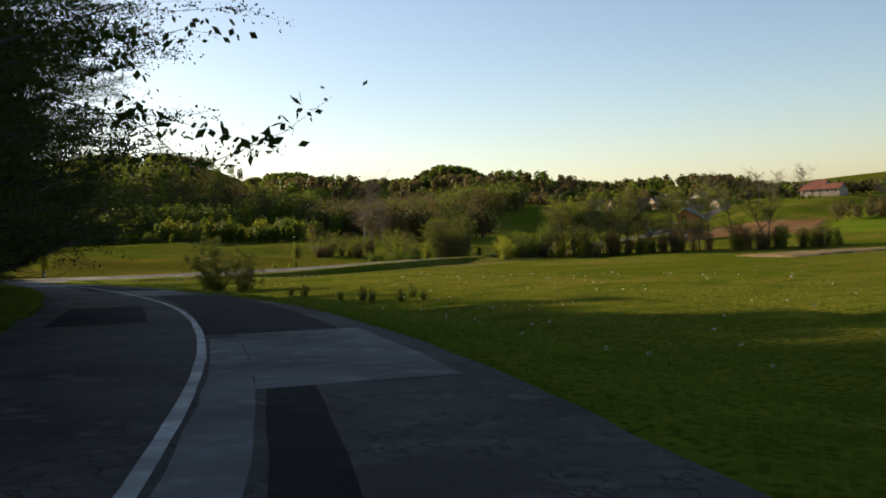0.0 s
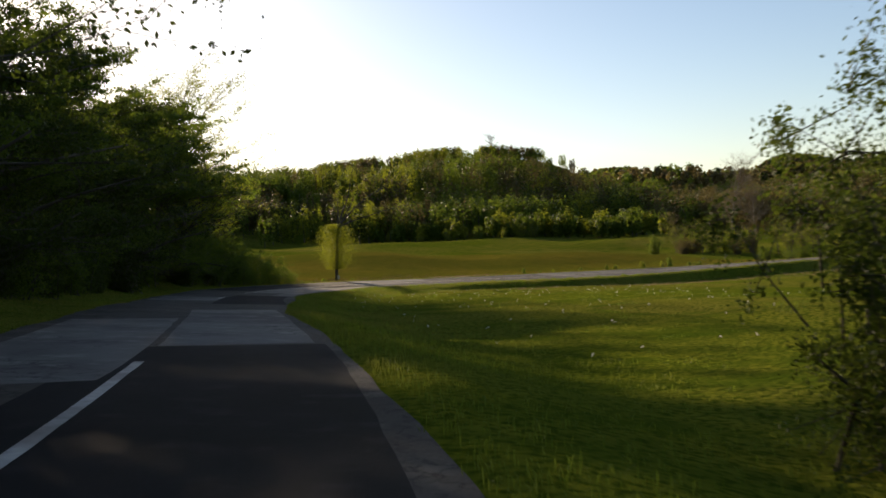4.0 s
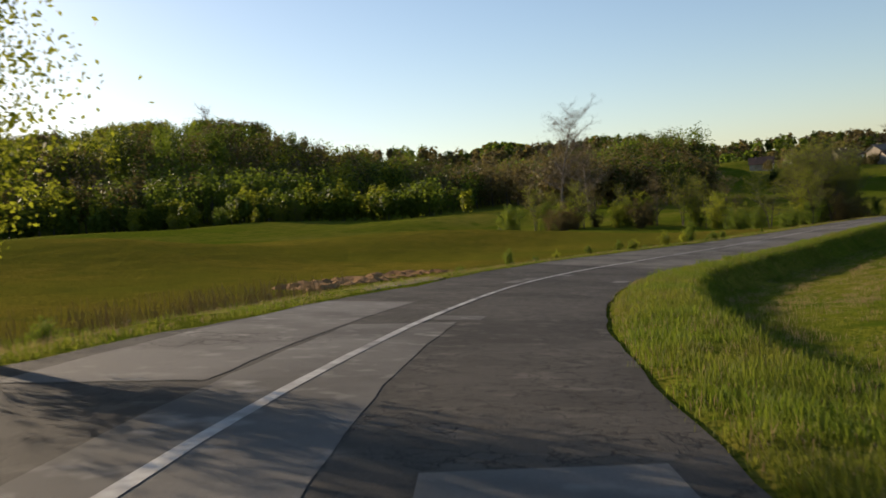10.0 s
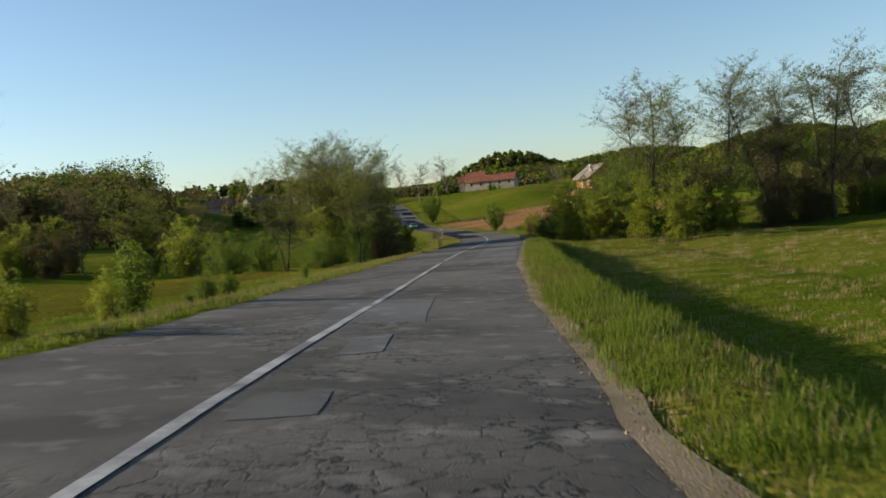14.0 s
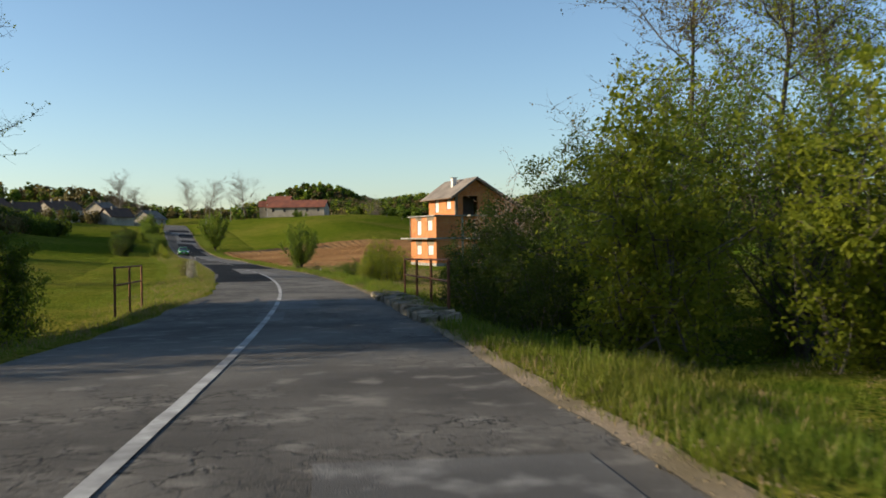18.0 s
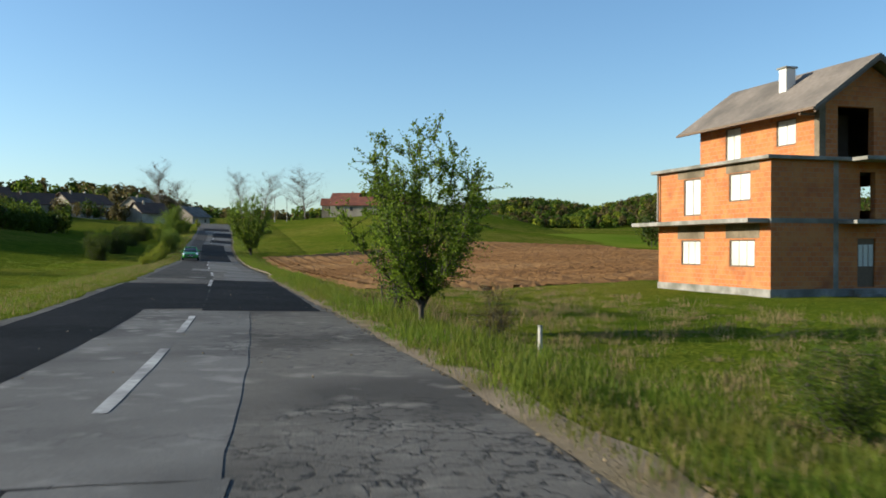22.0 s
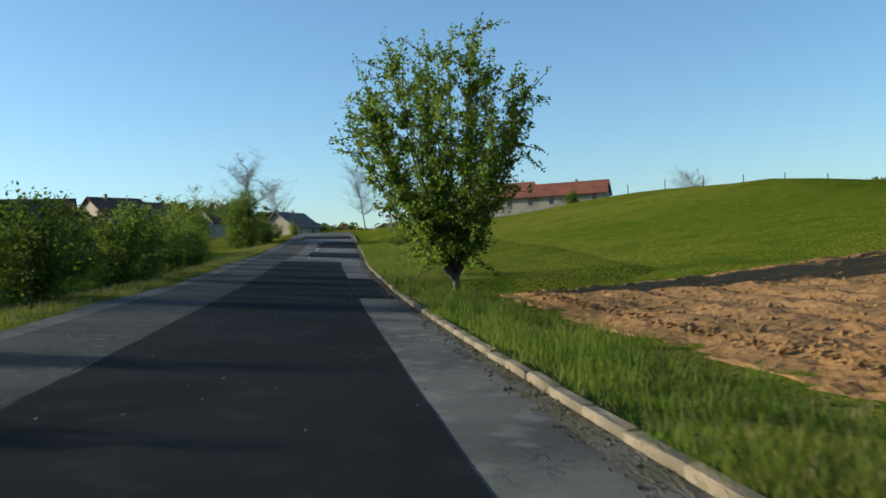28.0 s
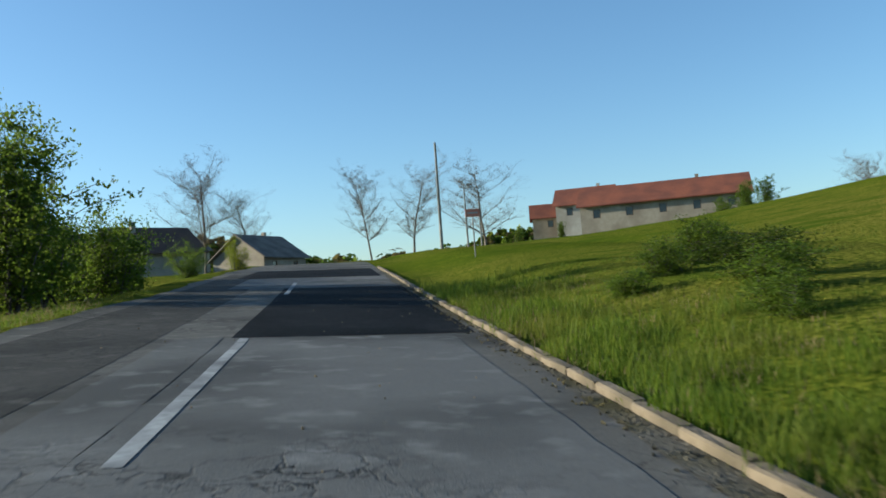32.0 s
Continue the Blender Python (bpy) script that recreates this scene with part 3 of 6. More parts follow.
# s from, s to, offset from, offset to, dark or pale, skew
PATCHES_A = [(3.0, 9.4, 1.12, 1.63, 0, 0), (9.4, 16.6, 1.0, 3.3, 1, 0.6), (2, 15.5, 0.5, 1.0, 1, 0.2), (16.6, 37.2, 0.45, 3.0, 0, 0.8), (20, 28, -2.6, -0.6, 0, 1.0), (37.4, 44.4, -0.6, 2.1, 1, 0.5), (44.4, 60.4, -1.5, 1.75, 0, 0.4), (55.8, 68, -3.3, -1.0, 1, 0.6), (60.6, 74, -0.85, 1.6, 1, 0.5), (80, 94.8, -0.4, 2.35, 0, 0), (84, 90.2, -3.2, -0.45, 1, 0.2), (95, 101.4, 1.3, 2.5, 1, 0), (101.5, 115.6, -0.65, 2.45, 1, 0.2), (115.6, 122.6, -0.55, 1.13, 0, 0.3), (115.7, 124.3, 1.14, 2.65, 1, 0.3)]
PATCHES_B = [(122.7, 134.5, -1.15, 0.55, 1, 0.9), (127.5, 139.7, -3.25, -1.25, 1, 0.4), (103, 121, -3.9, -1.0, 0, 0.5), (135.4, 136.3, -0.2, 0.92, 1, 0.1), (149, 152.6, -1.05, -0.6, 1, 0.3), (154.4, 155.2, -0.55, 0.0, 1, 0.1), (150.9, 152.4, 2.22, 2.66, 1, 0.3), (177.4, 178.5, -0.2, 0.46, 1, 0.2), (181, 182.8, 0.2, 0.69, 1, 0.3), (184.4, 189.0, -0.75, 1.06, 1, 0.2), (205, 234, 1.23, 3.0, 1, 0), (222.2, 224.2, 0.4, 1.22, 1, 0.2), (248.5, 251.5, -0.1, 0.5, 1, 0.3), (253, 258.6, -0.1, 1.41, 1, 0.2), (256.4, 258.3, 2.25, 2.72, 1, 0.2), (277, 296.5, -3.0, 0.12, 0, 0.3), (296.5, 313, -3.2, -1.33, 0, 0.2), (290.2, 296.6, -0.05, 1.06, 1, 0.1), (296.6, 312.8, -1.32, 1.0, 1, 0.1)]
# dark pieces 313-328 (left lane) and 416-427.6 put shade on the asphalt into colour
PATCHES_C = [(313, 333.2, -0.05, 2.7, 0, 0.2), (313, 328, -3.2, -0.06, 0, 1.4), (333.3, 345, 0.45, 2.4, 1, 0.3), (335, 336.3, -1.2, -0.4, 1, 0.2), (349.4, 357.2, -1.35, 1.82, 1, 0.4), (345.1, 349.3, 0.7, 2.3, 1, 0.3), (357.3, 393.8, -0.35, 2.1, 1, 0.2), (394, 446.6, -1.25, 2.15, 0, 0.3), (416, 427.6, 2.16, 3.12, 0, 0.1), (446.8, 454.1, -1.22, 3.2, 1, 0.3), (454.2, 462.8, -0.35, 3.35, 0, 0.3), (462.9, 471.8, -0.3, 3.0, 1, 0.2), (460.5, 471.7, -1.0, -0.31, 1, 0.2), (471.9, 486.4, -0.2, 3.4, 0, 0.4), (486.5, 494, -1.9, 3.3, 1, 0.3), (494.2, 504, -2.4, 3.2, 0, 0.3)]
for k, (a, b, c, d, pale, sk) in enumerate(PATCHES_A + PATCHES_B + PATCHES_C):
    quad_patch("asphalt_patch", a, b, c, d, M_PATCH_LIGHT if pale else M_PATCH_DARK, 0.005 + 0.0008 * (k % 3), sk, k, "pale grey repaired asphalt patch on the road" if pale else "dark smooth asphalt patch or painted shade on the road")
# the worn left lane beyond the house
for k, (a, b, c, d) in enumerate(((333.2, 393.9, -3.0, -0.1), (394, 447.9, -3.0, -1.26), (448, 500, -3.2, -1.25))):
    quad_patch("worn_lane", a, b, c, d, M_ROAD_DARK, 0.003, 0, 90 + k, "dark cracked asphalt of the left lane", "asphalt")
# the centre line: whole from the bend to the houses' straight, dashed beyond
LINES = [(-30, 58), (87, 91), (99, 205), (207, 257), (258, 296), (299, 304.3), (307, 311), (326.4, 333.1), (339, 346), (357, 364), (373, 382), (387, 392), (452, 454.4), (464, 471.6), (483, 490)]
for k, (a, b) in enumerate(LINES):
    quad_patch("centre_line", a, b, -0.065, 0.065, M_LINE, 0.010, 0, 50 + k, "worn white centre line on the asphalt", "road marking", True)

# ---------------------------------------------------------------- fields
def field(name, cx, cy, w, h, turn, mat, lift, rough, step, label, category, seed=0):
    """A rectangular field draped over the land, its border a little uneven."""
    u, v = np.meshgrid(np.arange(-w / 2, w / 2 + 0.1, step), np.arange(-h / 2, h / 2 + 0.1, step))
    r = np.random.default_rng(seed)
    a = radians(turn)
    edge_u = (np.abs(u) > w / 2 - step * 0.6) * r.normal(0, 0.5, u.shape)
    u2, v2 = u + edge_u, v + (np.abs(v) > h / 2 - step * 0.6) * r.normal(0, 0.5, u.shape)
    X, Y = cx + u2 * math.cos(a) - v2 * math.sin(a), cy + u2 * math.sin(a) + v2 * math.cos(a)
    Z = land(X, Y) + lift + r.uniform(-1, 1, u.shape) * rough
    Z -= ((np.abs(u) > w / 2 - step * 0.6) | (np.abs(v) > h / 2 - step * 0.6)) * (lift + 0.25)
    i = np.arange(X.size).reshape(X.shape)
    f = np.stack([i[:-1, :-1], i[:-1, 1:], i[1:, 1:], i[1:, :-1]], -1).reshape(-1, 4)
    ob = new(name, mesh_from(name, np.stack([X, Y, Z], -1).reshape(-1, 3), f, mat, False))
    return tagged(ob, label, category, "", "structure")


def road_field(name, s0, s1, o0, o1, mat, lift, rough, step, label, category, seed):
    """A field whose border runs along the road."""
    s, o = np.meshgrid(np.arange(s0, s1 + 0.1, step), np.arange(o0, o1 + 0.1, step))
    r = np.random.default_rng(seed)
    e = (s < s0 + step * 0.6) | (s > s1 - step) | (o < o0 + step * 0.6) | (o > o1 - step)
    p = along(s + e * r.normal(0, 0.5, s.shape), o + e * r.normal(0, 0.3, s.shape))
    inside = np.minimum.reduce([s - s0, s1 - s, o - o0, o1 - o])
    lift = lift * smooth01(inside, 0, 2.2 if step < 1 else 7)
    furrow = 0.05 * np.sin(o * 6.283 / 1.6) * smooth01(inside, 0, 2)
    p[..., 2] = land(p[..., 0], p[..., 1]) + np.where(e, -0.2 if step < 1 else -0.06, lift + furrow + r.uniform(-1, 1, s.shape) * rough)
    i = np.arange(s.size).reshape(s.shape)
    f = np.stack([i[:-1, :-1], i[:-1, 1:], i[1:, 1:], i[1:, :-1]], -1).reshape(-1, 4)[:, ::-1]
    ob = new(name, mesh_from(name, p.reshape(-1, 3), f, mat, False))
    return tagged(ob, label, category, "", "structure")


road_field("ploughed_field", 337, 423, 6.8, 60, M_SOIL, 0.20, 0.06, 0.4, "freshly ploughed field of reddish brown clods", "field", 1)
road_field("crop_field", 318, 470, 62, 128, M_CROP, 0.25, 0.03, 3.0, "gentle slope of bright green young crop", "field", 2)
road_field("yellow_meadow", 128, 226, -78, -8.5, M_MEADOW, 0.24, 0.04, 1.6, "yellowish unmown spring meadow", "field", 6)
field("dry_reed_patch", 60, 118, 44, 14, 14, M_DRYGROUND, 0.18, 0.08, 1.2, "patch of dry brown reeds in the meadow", "field", 3)
road_field("bare_soil_strip", 152, 166, -14.5, -9.8, M_SOIL, 0.27, 0.09, 0.4, "strip of dug brown earth beside the road", "soil", 4)
road_field("sandy_strip", 143, 151, -5.2, -3.2, M_GRAVEL, 0.03, 0.02, 0.3, "bare sandy strip on the grass verge", "sand", 9)
field("mown_field", 0, 490, 60, 110, 5, M_DRYGROUND, 0.5, 0.05, 4.0, "pale yellowish field between the wooded hills", "field", 5)


def crumbs(name, s, off, size, lift, mat, seed, label, category, ground=True):
    """Small uneven lumps lying about at s, off."""
    r = np.random.default_rng(seed)
    n = len(s)
    p = along(s, off)
    if ground:
        p[:, 2] = land(p[:, 0], p[:, 1])
    p[:, 2] += lift
    o = np.array([(1, 0, 0), (-1, 0, 0), (0, 1, 0), (0, -1, 0), (0, 0, 0.8), (0, 0, -0.8)], float)
    sz = size * r.uniform(0.45, 1.0, n) ** 1.5
    v = p[:, None] + o[None] * sz[:, None, None] * r.uniform(0.55, 1.25, (n, 6, 1)) + r.normal(0, 0.22, (n, 6, 3)) * sz[:, None, None]
    t = np.array([(0, 2, 4), (2, 1, 4), (1, 3, 4), (3, 0, 4), (2, 0, 5), (1, 2, 5), (3, 1, 5), (0, 3, 5)])
    f = (t[None] + 6 * np.arange(n)[:, None, None]).reshape(-1, 3)
    return tagged(new(name, mesh_from(name, v.reshape(-1, 3), f, mat)), label, category, "", "stuff")


_r = np.random.default_rng(60)
_o = 7.6 + 50 * _r.uniform(0, 1, 10000) ** 2.0
_o = np.round(_o / 0.8) * 0.8 + _r.normal(0, 0.16, 10000)
crumbs("soil_clods", _r.uniform(338.5, 421.5, 10000), _o, 0.09, 0.20, M_SOIL, 61, "brown clods of earth on the ploughed field", "soil")
_s2 = _r.uniform(152, 344, 9000)
crumbs("gravel_stones", _s2, edge_right(_s2) + _r.uniform(-0.12, 0.5, 9000) ** 1.0, 0.022, 0.012, M_GRAVEL, 62, "loose small stones along the road's edge", "gravel", False)
_s3 = _r.uniform(344, 485, 5200)
crumbs("gutter_litter", _s3, edge_right(_s3) - 0.34 * _r.uniform(0, 1, 5200) ** 2.2, 0.026, 0.012, M_DIRT, 63, "dry litter and crumbs lying along the kerb", "litter", False)
_s4 = _r.uniform(300, 485, 500)
crumbs("pale_chips", _s4, _r.uniform(-2.5, 2.8, 500), 0.02, 0.012, M_GRAVEL, 64, "pale chips scattered on the dark asphalt", "gravel", False)


# ---------------------------------------------------------------- trees
def grow(seed, height, trunk_r, forks=2, spread=0.6, levels=3, kids=5, start=0.3, lean=0.0, droop=0.0, up=0.35, reach=1.0):
    """Branch segments and the tips of a tree at the origin."""
    r = np.random.default_rng(seed)
    segs, tips = [], []

    def limb(p, d, length, rad, level):
        n = 4 if level == 0 else 3
        q = np.array(p, float)
        d = np.array(d, float)
        for i in range(n):
            d = d + r.normal(0, 0.10 + 0.05 * level, 3) + np.array([0, 0, up * 0.15 - droop * 0.1 * level])
            d /= np.linalg.norm(d)
            e = q + d * length / n
            r0, r1 = rad * (1 - 0.75 * i / n), rad * (1 - 0.75 * (i + 1) / n)
            segs.append((*q, *e, r0, r1))
            frac = (i + 1) / n
            if level < levels and frac > (start if level == 0 else 0.2):
                for _ in range(kids if level == 0 else max(2, kids - 1 - level)):
                    t = r.uniform(0, 1)
                    b = q + (e - q) * t
                    a = r.uniform(0, 6.283)
                    side_ = np.array([math.cos(a), math.sin(a), 0.0])
                    nd = d * (1 - spread) + side_ * spread + np.array([0, 0, up])
                    nd /= np.linalg.norm(nd)
                    limb(b, nd, length * (reach if level == 0 else 1.0) * r.uniform(0.32, 0.55) * (1.15 - 0.5 * frac if level == 0 else 1), max(r1 * 0.55, 0.006), level + 1)
            q = e
            if level >= 1:
                tips.append(q.copy())
        tips.append(q.copy())

    for k in range(forks):
        a = 6.283 * k / max(forks, 1) + r.uniform(0, 1)
        d = np.array([0.14 * (forks > 1) * math.cos(a) + lean, 0.14 * (forks > 1) * math.sin(a), 1.0])
        limb((0.12 * (forks > 1) * math.cos(a), 0.12 * (forks > 1) * math.sin(a), -0.25), d / np.linalg.norm(d), (height * 0.86 + 0.25) * r.uniform(0.85, 1.05), trunk_r, 0)
    return np.array(segs), np.array(tips)


def tree(name, label, seed, height, trunk_r, leaf_mat, n_leaf, leaf_size, cluster=0.35, bark=None, category="tree", sides=5, group="", **kw):
    """trunk with its limbs, and a crown of single leaves."""
    segs, tips = grow(seed, height, trunk_r, **kw)
    root = new(name)
    r = np.random.default_rng(seed + 500)
    v, f = tubes(segs, sides)
    ob = new("trunk", mesh_from(name + "_trunk", v, f, bark or M_BARK, True))
    ob.parent = root
    if n_leaf:
        twig = segs[(segs[:, 6] < trunk_r * 0.30) & (segs[:, 5] > height * 0.06)]
        q = twig[r.integers(0, len(twig), n_leaf)]
        c = q[:, :3] + (q[:, 3:6] - q[:, :3]) * r.uniform(0, 1.15, (n_leaf, 1)) + r.normal(0, cluster, (n_leaf, 3)) * np.array([1, 1, 0.45])
        c[:, 2] = np.maximum(c[:, 2], 0.05)
        v, f = leaves(c, leaf_size, r)
        ob = new("crown", mesh_from(name + "_crown", v, f, leaf_mat))
        ob.parent = root
    return tagged(root, label, category, group)


def bush(name, label, seed, height, width, leaf_mat, n_leaf, leaf_size, category="bush", bark=None, ragged=0.25, group=""):
    """Many thin stems from the ground and a ragged leafy mass."""
    r = np.random.default_rng(seed)
    segs, tips = [], []
    for k in range(16):
        a, t = r.uniform(0, 6.283), r.uniform(0.1, 1.0)
        p = np.array([r.normal(0, width * 0.12), r.normal(0, width * 0.12), -0.2])
        top = np.array([math.cos(a) * width * 0.5 * t, math.sin(a) * width * 0.5 * t, height * r.uniform(0.65, 1.05) * (1.05 - 0.4 * t)])
        for i in range(5):
            w0, w1 = i / 5, (i + 1) / 5
            q0, q1 = p + (top - p) * w0, p + (top - p) * w1 + r.normal(0, 0.03 * height, 3)
            segs.append((*q0, *q1, 0.035 * (1.1 - w0), 0.035 * (1.05 - w1)))
            for _ in range(3):
                e = q1 + r.normal(0, 0.16, 3) * np.array([width, width, height]) * 0.6
                segs.append((*q1, *e, 0.012, 0.004))
                tips += [q1 + (e - q1) * 0.5, e]
            tips.append(q1)
    tips = np.array(tips)
    root = new(name)
    v, f = tubes(segs, 4)
    ob = new("stem", mesh_from(name + "_stems", v, f, bark or M_BARK, True))
    ob.parent = root
    c = tips[r.integers(0, len(tips), n_leaf)] + r.normal(0, ragged, (n_leaf, 3)) * np.array([1, 1, 0.8])
    c = c[c[:, 2] > 0.02]
    v, f = leaves(c, leaf_size, r)
    ob = new("foliage", mesh_from(name + "_foliage", v, f, leaf_mat))
    ob.parent = root
    return tagged(root, label, category, group)


def vase_tree(name, label, seed, height, width, leaf_mat, n_leaf, leaf_size, fork=0.16, group=""):
    """A short trunk that splits into many steep limbs, each with upright shoots lined with leaves."""
    r = np.random.default_rng(seed)
    segs, line = [(0, 0, -0.3, 0.02, 0.01, height * fork, height * 0.016, height * 0.013)], []
    for k in range(22):
        a, q = k * 2.4 + r.normal(0, 0.5), math.sqrt((k + 0.6) / 22) * r.uniform(0.8, 1.12)
        p = np.array([0.03 * math.cos(a), 0.03 * math.sin(a), height * fork * r.uniform(0.6, 1.0)])
        end = np.array([math.cos(a) * width * 0.43 * q, math.sin(a) * width * 0.43 * q, height * (0.97 - 0.42 * q * q) * r.uniform(0.88, 1.05)])
        mid = p + (end - p) * 0.5 + np.array([math.cos(a), math.sin(a), 0]) * width * 0.10 * q
        prev = p
        for i in range(1, 9):
            w = i / 8
            c = (1 - w) ** 2 * p + 2 * w * (1 - w) * mid + w * w * end
            segs.append((*prev, *c, height * 0.006 * (1.15 - w), height * 0.006 * (1.05 - w)))
            if i > 0:
                for _ in range(5):
                    d = np.array([math.cos(a) * 0.4, math.sin(a) * 0.4, 0.7]) + r.normal(0, 0.55, 3)
                    d *= height * r.uniform(0.05, 0.16) / np.linalg.norm(d)
                    segs.append((*c, *(c + d), height * 0.0022, height * 0.001))
                    line.append((c, c + d * 1.1))
            prev = c
    line = np.array(line)
    pick = r.integers(0, len(line), n_leaf)
    c = line[pick, 0] + (line[pick, 1] - line[pick, 0]) * r.uniform(0, 1, (n_leaf, 1)) + r.normal(0, height * 0.009, (n_leaf, 3))
    root = new(name)
    v, f = tubes(segs, 5)
    new("trunk", mesh_from(name + "_trunk", v, f, M_BARK, True)).parent = root
    v, f = leaves(c, leaf_size, r, 0.5)
    new("crown", mesh_from(name + "_crown", v, f, leaf_mat)).parent = root
    return tagged(root, label, "tree", group)


def stand(ob, x, y, turn=0.0, size=1.0, sink=0.05, tall=1.0, first=False, z=None):
    """Puts a thing, or a copy of it, on the land."""
    if z is None:
        z = float(land(np.array([x]), np.array([y]))[0])
    m = pose(x, y, z - sink, 0, 0, turn) @ Matrix.Diagonal((size, size, size * tall, 1))
    if first:
        ob.matrix_basis = m
        return ob
    o = copy_thing(ob, m)
    o.matrix_basis = m
    return o


USED = set()


def put(ob, x, y, turn=0.0, size=1.0, tall=1.0, label="", z=None):
    first = ob.name not in USED
    USED.add(ob.name)
    o = stand(ob, x, y, turn, size, 0.05, tall, first, z)
    if label:
        tagged(o, label)
    return o


def beside(ob, s, off, turn=0.0, size=1.0, tall=1.0, label=""):
    p = along(s, off)
    return put(ob, float(p[0]), float(p[1]), turn, size, tall, label)

# prototypes
T_LEAFY = [tree("leafy_tree", "broad tree in fresh green spring leaf at the roadside", 10 + k, 10, 0.15, M_LEAF, 15000, 0.075, 0.22, forks=3, kids=4, spread=0.58, start=0.15, reach=1.2) for k in range(1)]
T_DARK = [tree("woodland_tree", "tall dark leafy tree at the edge of the wood", 20 + k, 16, 0.25, (M_LEAF_DARK, M_LEAF_DARK, M_LEAF)[k % 3], 60000, 0.075, 0.17, forks=1 + k % 2, kids=5, spread=0.82, start=0.2, reach=1.1, up=0.08, group="trees at the edge of the wood") for k in range(3)]
T_ALDER = [tree("alder", "tall slender alder with sparse young leaves by the creek", 30 + k, 14, 0.13, M_LEAF_BROWN if k == 2 else M_LEAF_YEL, 6500, 0.055, 0.10, forks=1 + (k == 1), kids=6, spread=0.72, start=0.3, bark=M_BARK, reach=0.85, up=0.22, group="alders along the creek") for k in range(3)]
T_BARE = [tree("bare_tree", "tall leafless tree with a fine net of twigs", 40 + k, 15, 0.22, M_LEAF_TWIG, 9000, 0.05, 0.16, forks=1, kids=6, spread=0.85, start=0.3, bark=M_BARK_PALE, sides=4, reach=1.2) for k in range(2)]
V_TREE = [vase_tree("roadside_tree", "small vase-shaped tree in fresh leaf beside the road", 14 + k, 5.0, 4.7, (M_LEAF_FRESH, M_LEAF_FRESH)[k], 34000, 0.042, 0.14 - 0.05 * k) for k in range(2)]
B_GREEN = [bush("green_bush", "dense green bush in spring leaf beside the road", 50 + k, 3.0, 3.2, M_LEAF, 7000, 0.058, ragged=0.14) for k in range(2)]
B_BIG = [bush("tall_bush", "tall green bush by the creek", 55 + k, 4.8, 4.6, (M_LEAF_YEL, M_LEAF, M_LEAF_BROWN)[k % 3], 13000, 0.06, ragged=0.13) for k in range(3)]
B_YEL = [bush("willow_bush", "yellow-green willow bush beside the road", 60 + k, 3.0, 3.0, (M_LEAF_YEL, M_LEAF)[k], 13000, 0.036, ragged=0.12) for k in range(2)]
B_DARK = [bush("dark_bush", "dark green bush at the foot of the wood", 70 + k, 3.0, 3.4, M_LEAF_DARK, 7500, 0.06, ragged=0.15) for k in range(2)]
B_BROWN = [bush("twiggy_bush", "half-bare brownish bush of thin twigs", 80 + k, 3.0, 2.8, M_LEAF_BROWN, 3000, 0.045, ragged=0.18) for k in range(1)]
B_HEDGE = bush("hedge_bush", "tall dense hedge bush beside the bend", 95, 4.6, 4.6, M_LEAF, 26000, 0.042, ragged=0.13)
B_CREEK = bush("creek_bush", "tall dark bush growing out of the creek behind the railing", 96, 5.0, 4.4, M_LEAF_DARK, 30000, 0.036, ragged=0.13)
B_BUD = bush("budding_bush", "tall bush with pinkish buds by the bridge", 97, 5.2, 4.2, M_BUD, 12000, 0.03, ragged=0.12)
B_SHOOT = bush("shoot_bush", "tall bush of thin upright budding shoots", 91, 3.6, 1.9, M_LEAF, 5200, 0.032, ragged=0.07)
B_PALE = bush("pale_bush", "tall pale green bush with long loose shoots", 93, 5.0, 5.0, M_LEAF_FRESH, 13000, 0.05, ragged=0.16)
B_BLOSSOM = bush("blossom_bush", "small bush in pale blossom beside the road", 87, 3.2, 2.6, M_BLOSSOM, 3600, 0.032, ragged=0.11)
B_TWIG = bush("budding_thicket", "tall brownish thicket of budding twigs by the creek", 85, 6.0, 4.6, M_LEAF_BROWN, 9000, 0.065, ragged=0.24)

T_FAR = tree("woodland_tree", "tall dark leafy tree deep in the wood", 24, 16, 0.20, M_LEAF_DARK, 7000, 0.18, 0.45, forks=1, kids=4, spread=0.68, start=0.2, reach=1.35, up=0.2)
T_OPEN = [tree("woodland_tree", "tall tree with a bare dark trunk and a high leafy crown", 27 + k, 15, 0.27, (M_LEAF_FRESH, M_LEAF_YEL)[k], 16000, 0.065, 0.17, forks=1 + k, kids=4, spread=0.72, start=0.42, reach=1.2, up=0.15, group="trees at the edge of the wood") for k in range(2)]
T_NEAR = tree("woodland_tree", "dark old tree whose leafy boughs hang over the road", 23, 15, 0.26, M_LEAF_DARK, 120000, 0.042, 0.15, forks=1, kids=6, spread=0.88, start=0.1, reach=1.25, up=0.05, group="trees at the edge of the wood")
rng = np.random.default_rng(77)
# the wood inside the bend; unseen rows behind the start are added for shade
k = 0
for row, gap in ((-9.8, 4.8), (-14.5, 5.0), (-20, 6.0), (-27, 7.0), (-36, 9.0)):
    s = -48.0
    while s < (84 if row > -12 else 74 if row > -16 else 60 + (row + 20) * 0.6):
        s += gap * rng.uniform(0.7, 1.35)
        beside(T_NEAR if row > -12 and s < 2 else T_DARK[k % 3] if row > -16 else T_FAR, s, row + rng.normal(0, 1.2), rng.uniform(0, 360), rng.uniform(0.72, 1.08))
        k += 1
s = -45.0
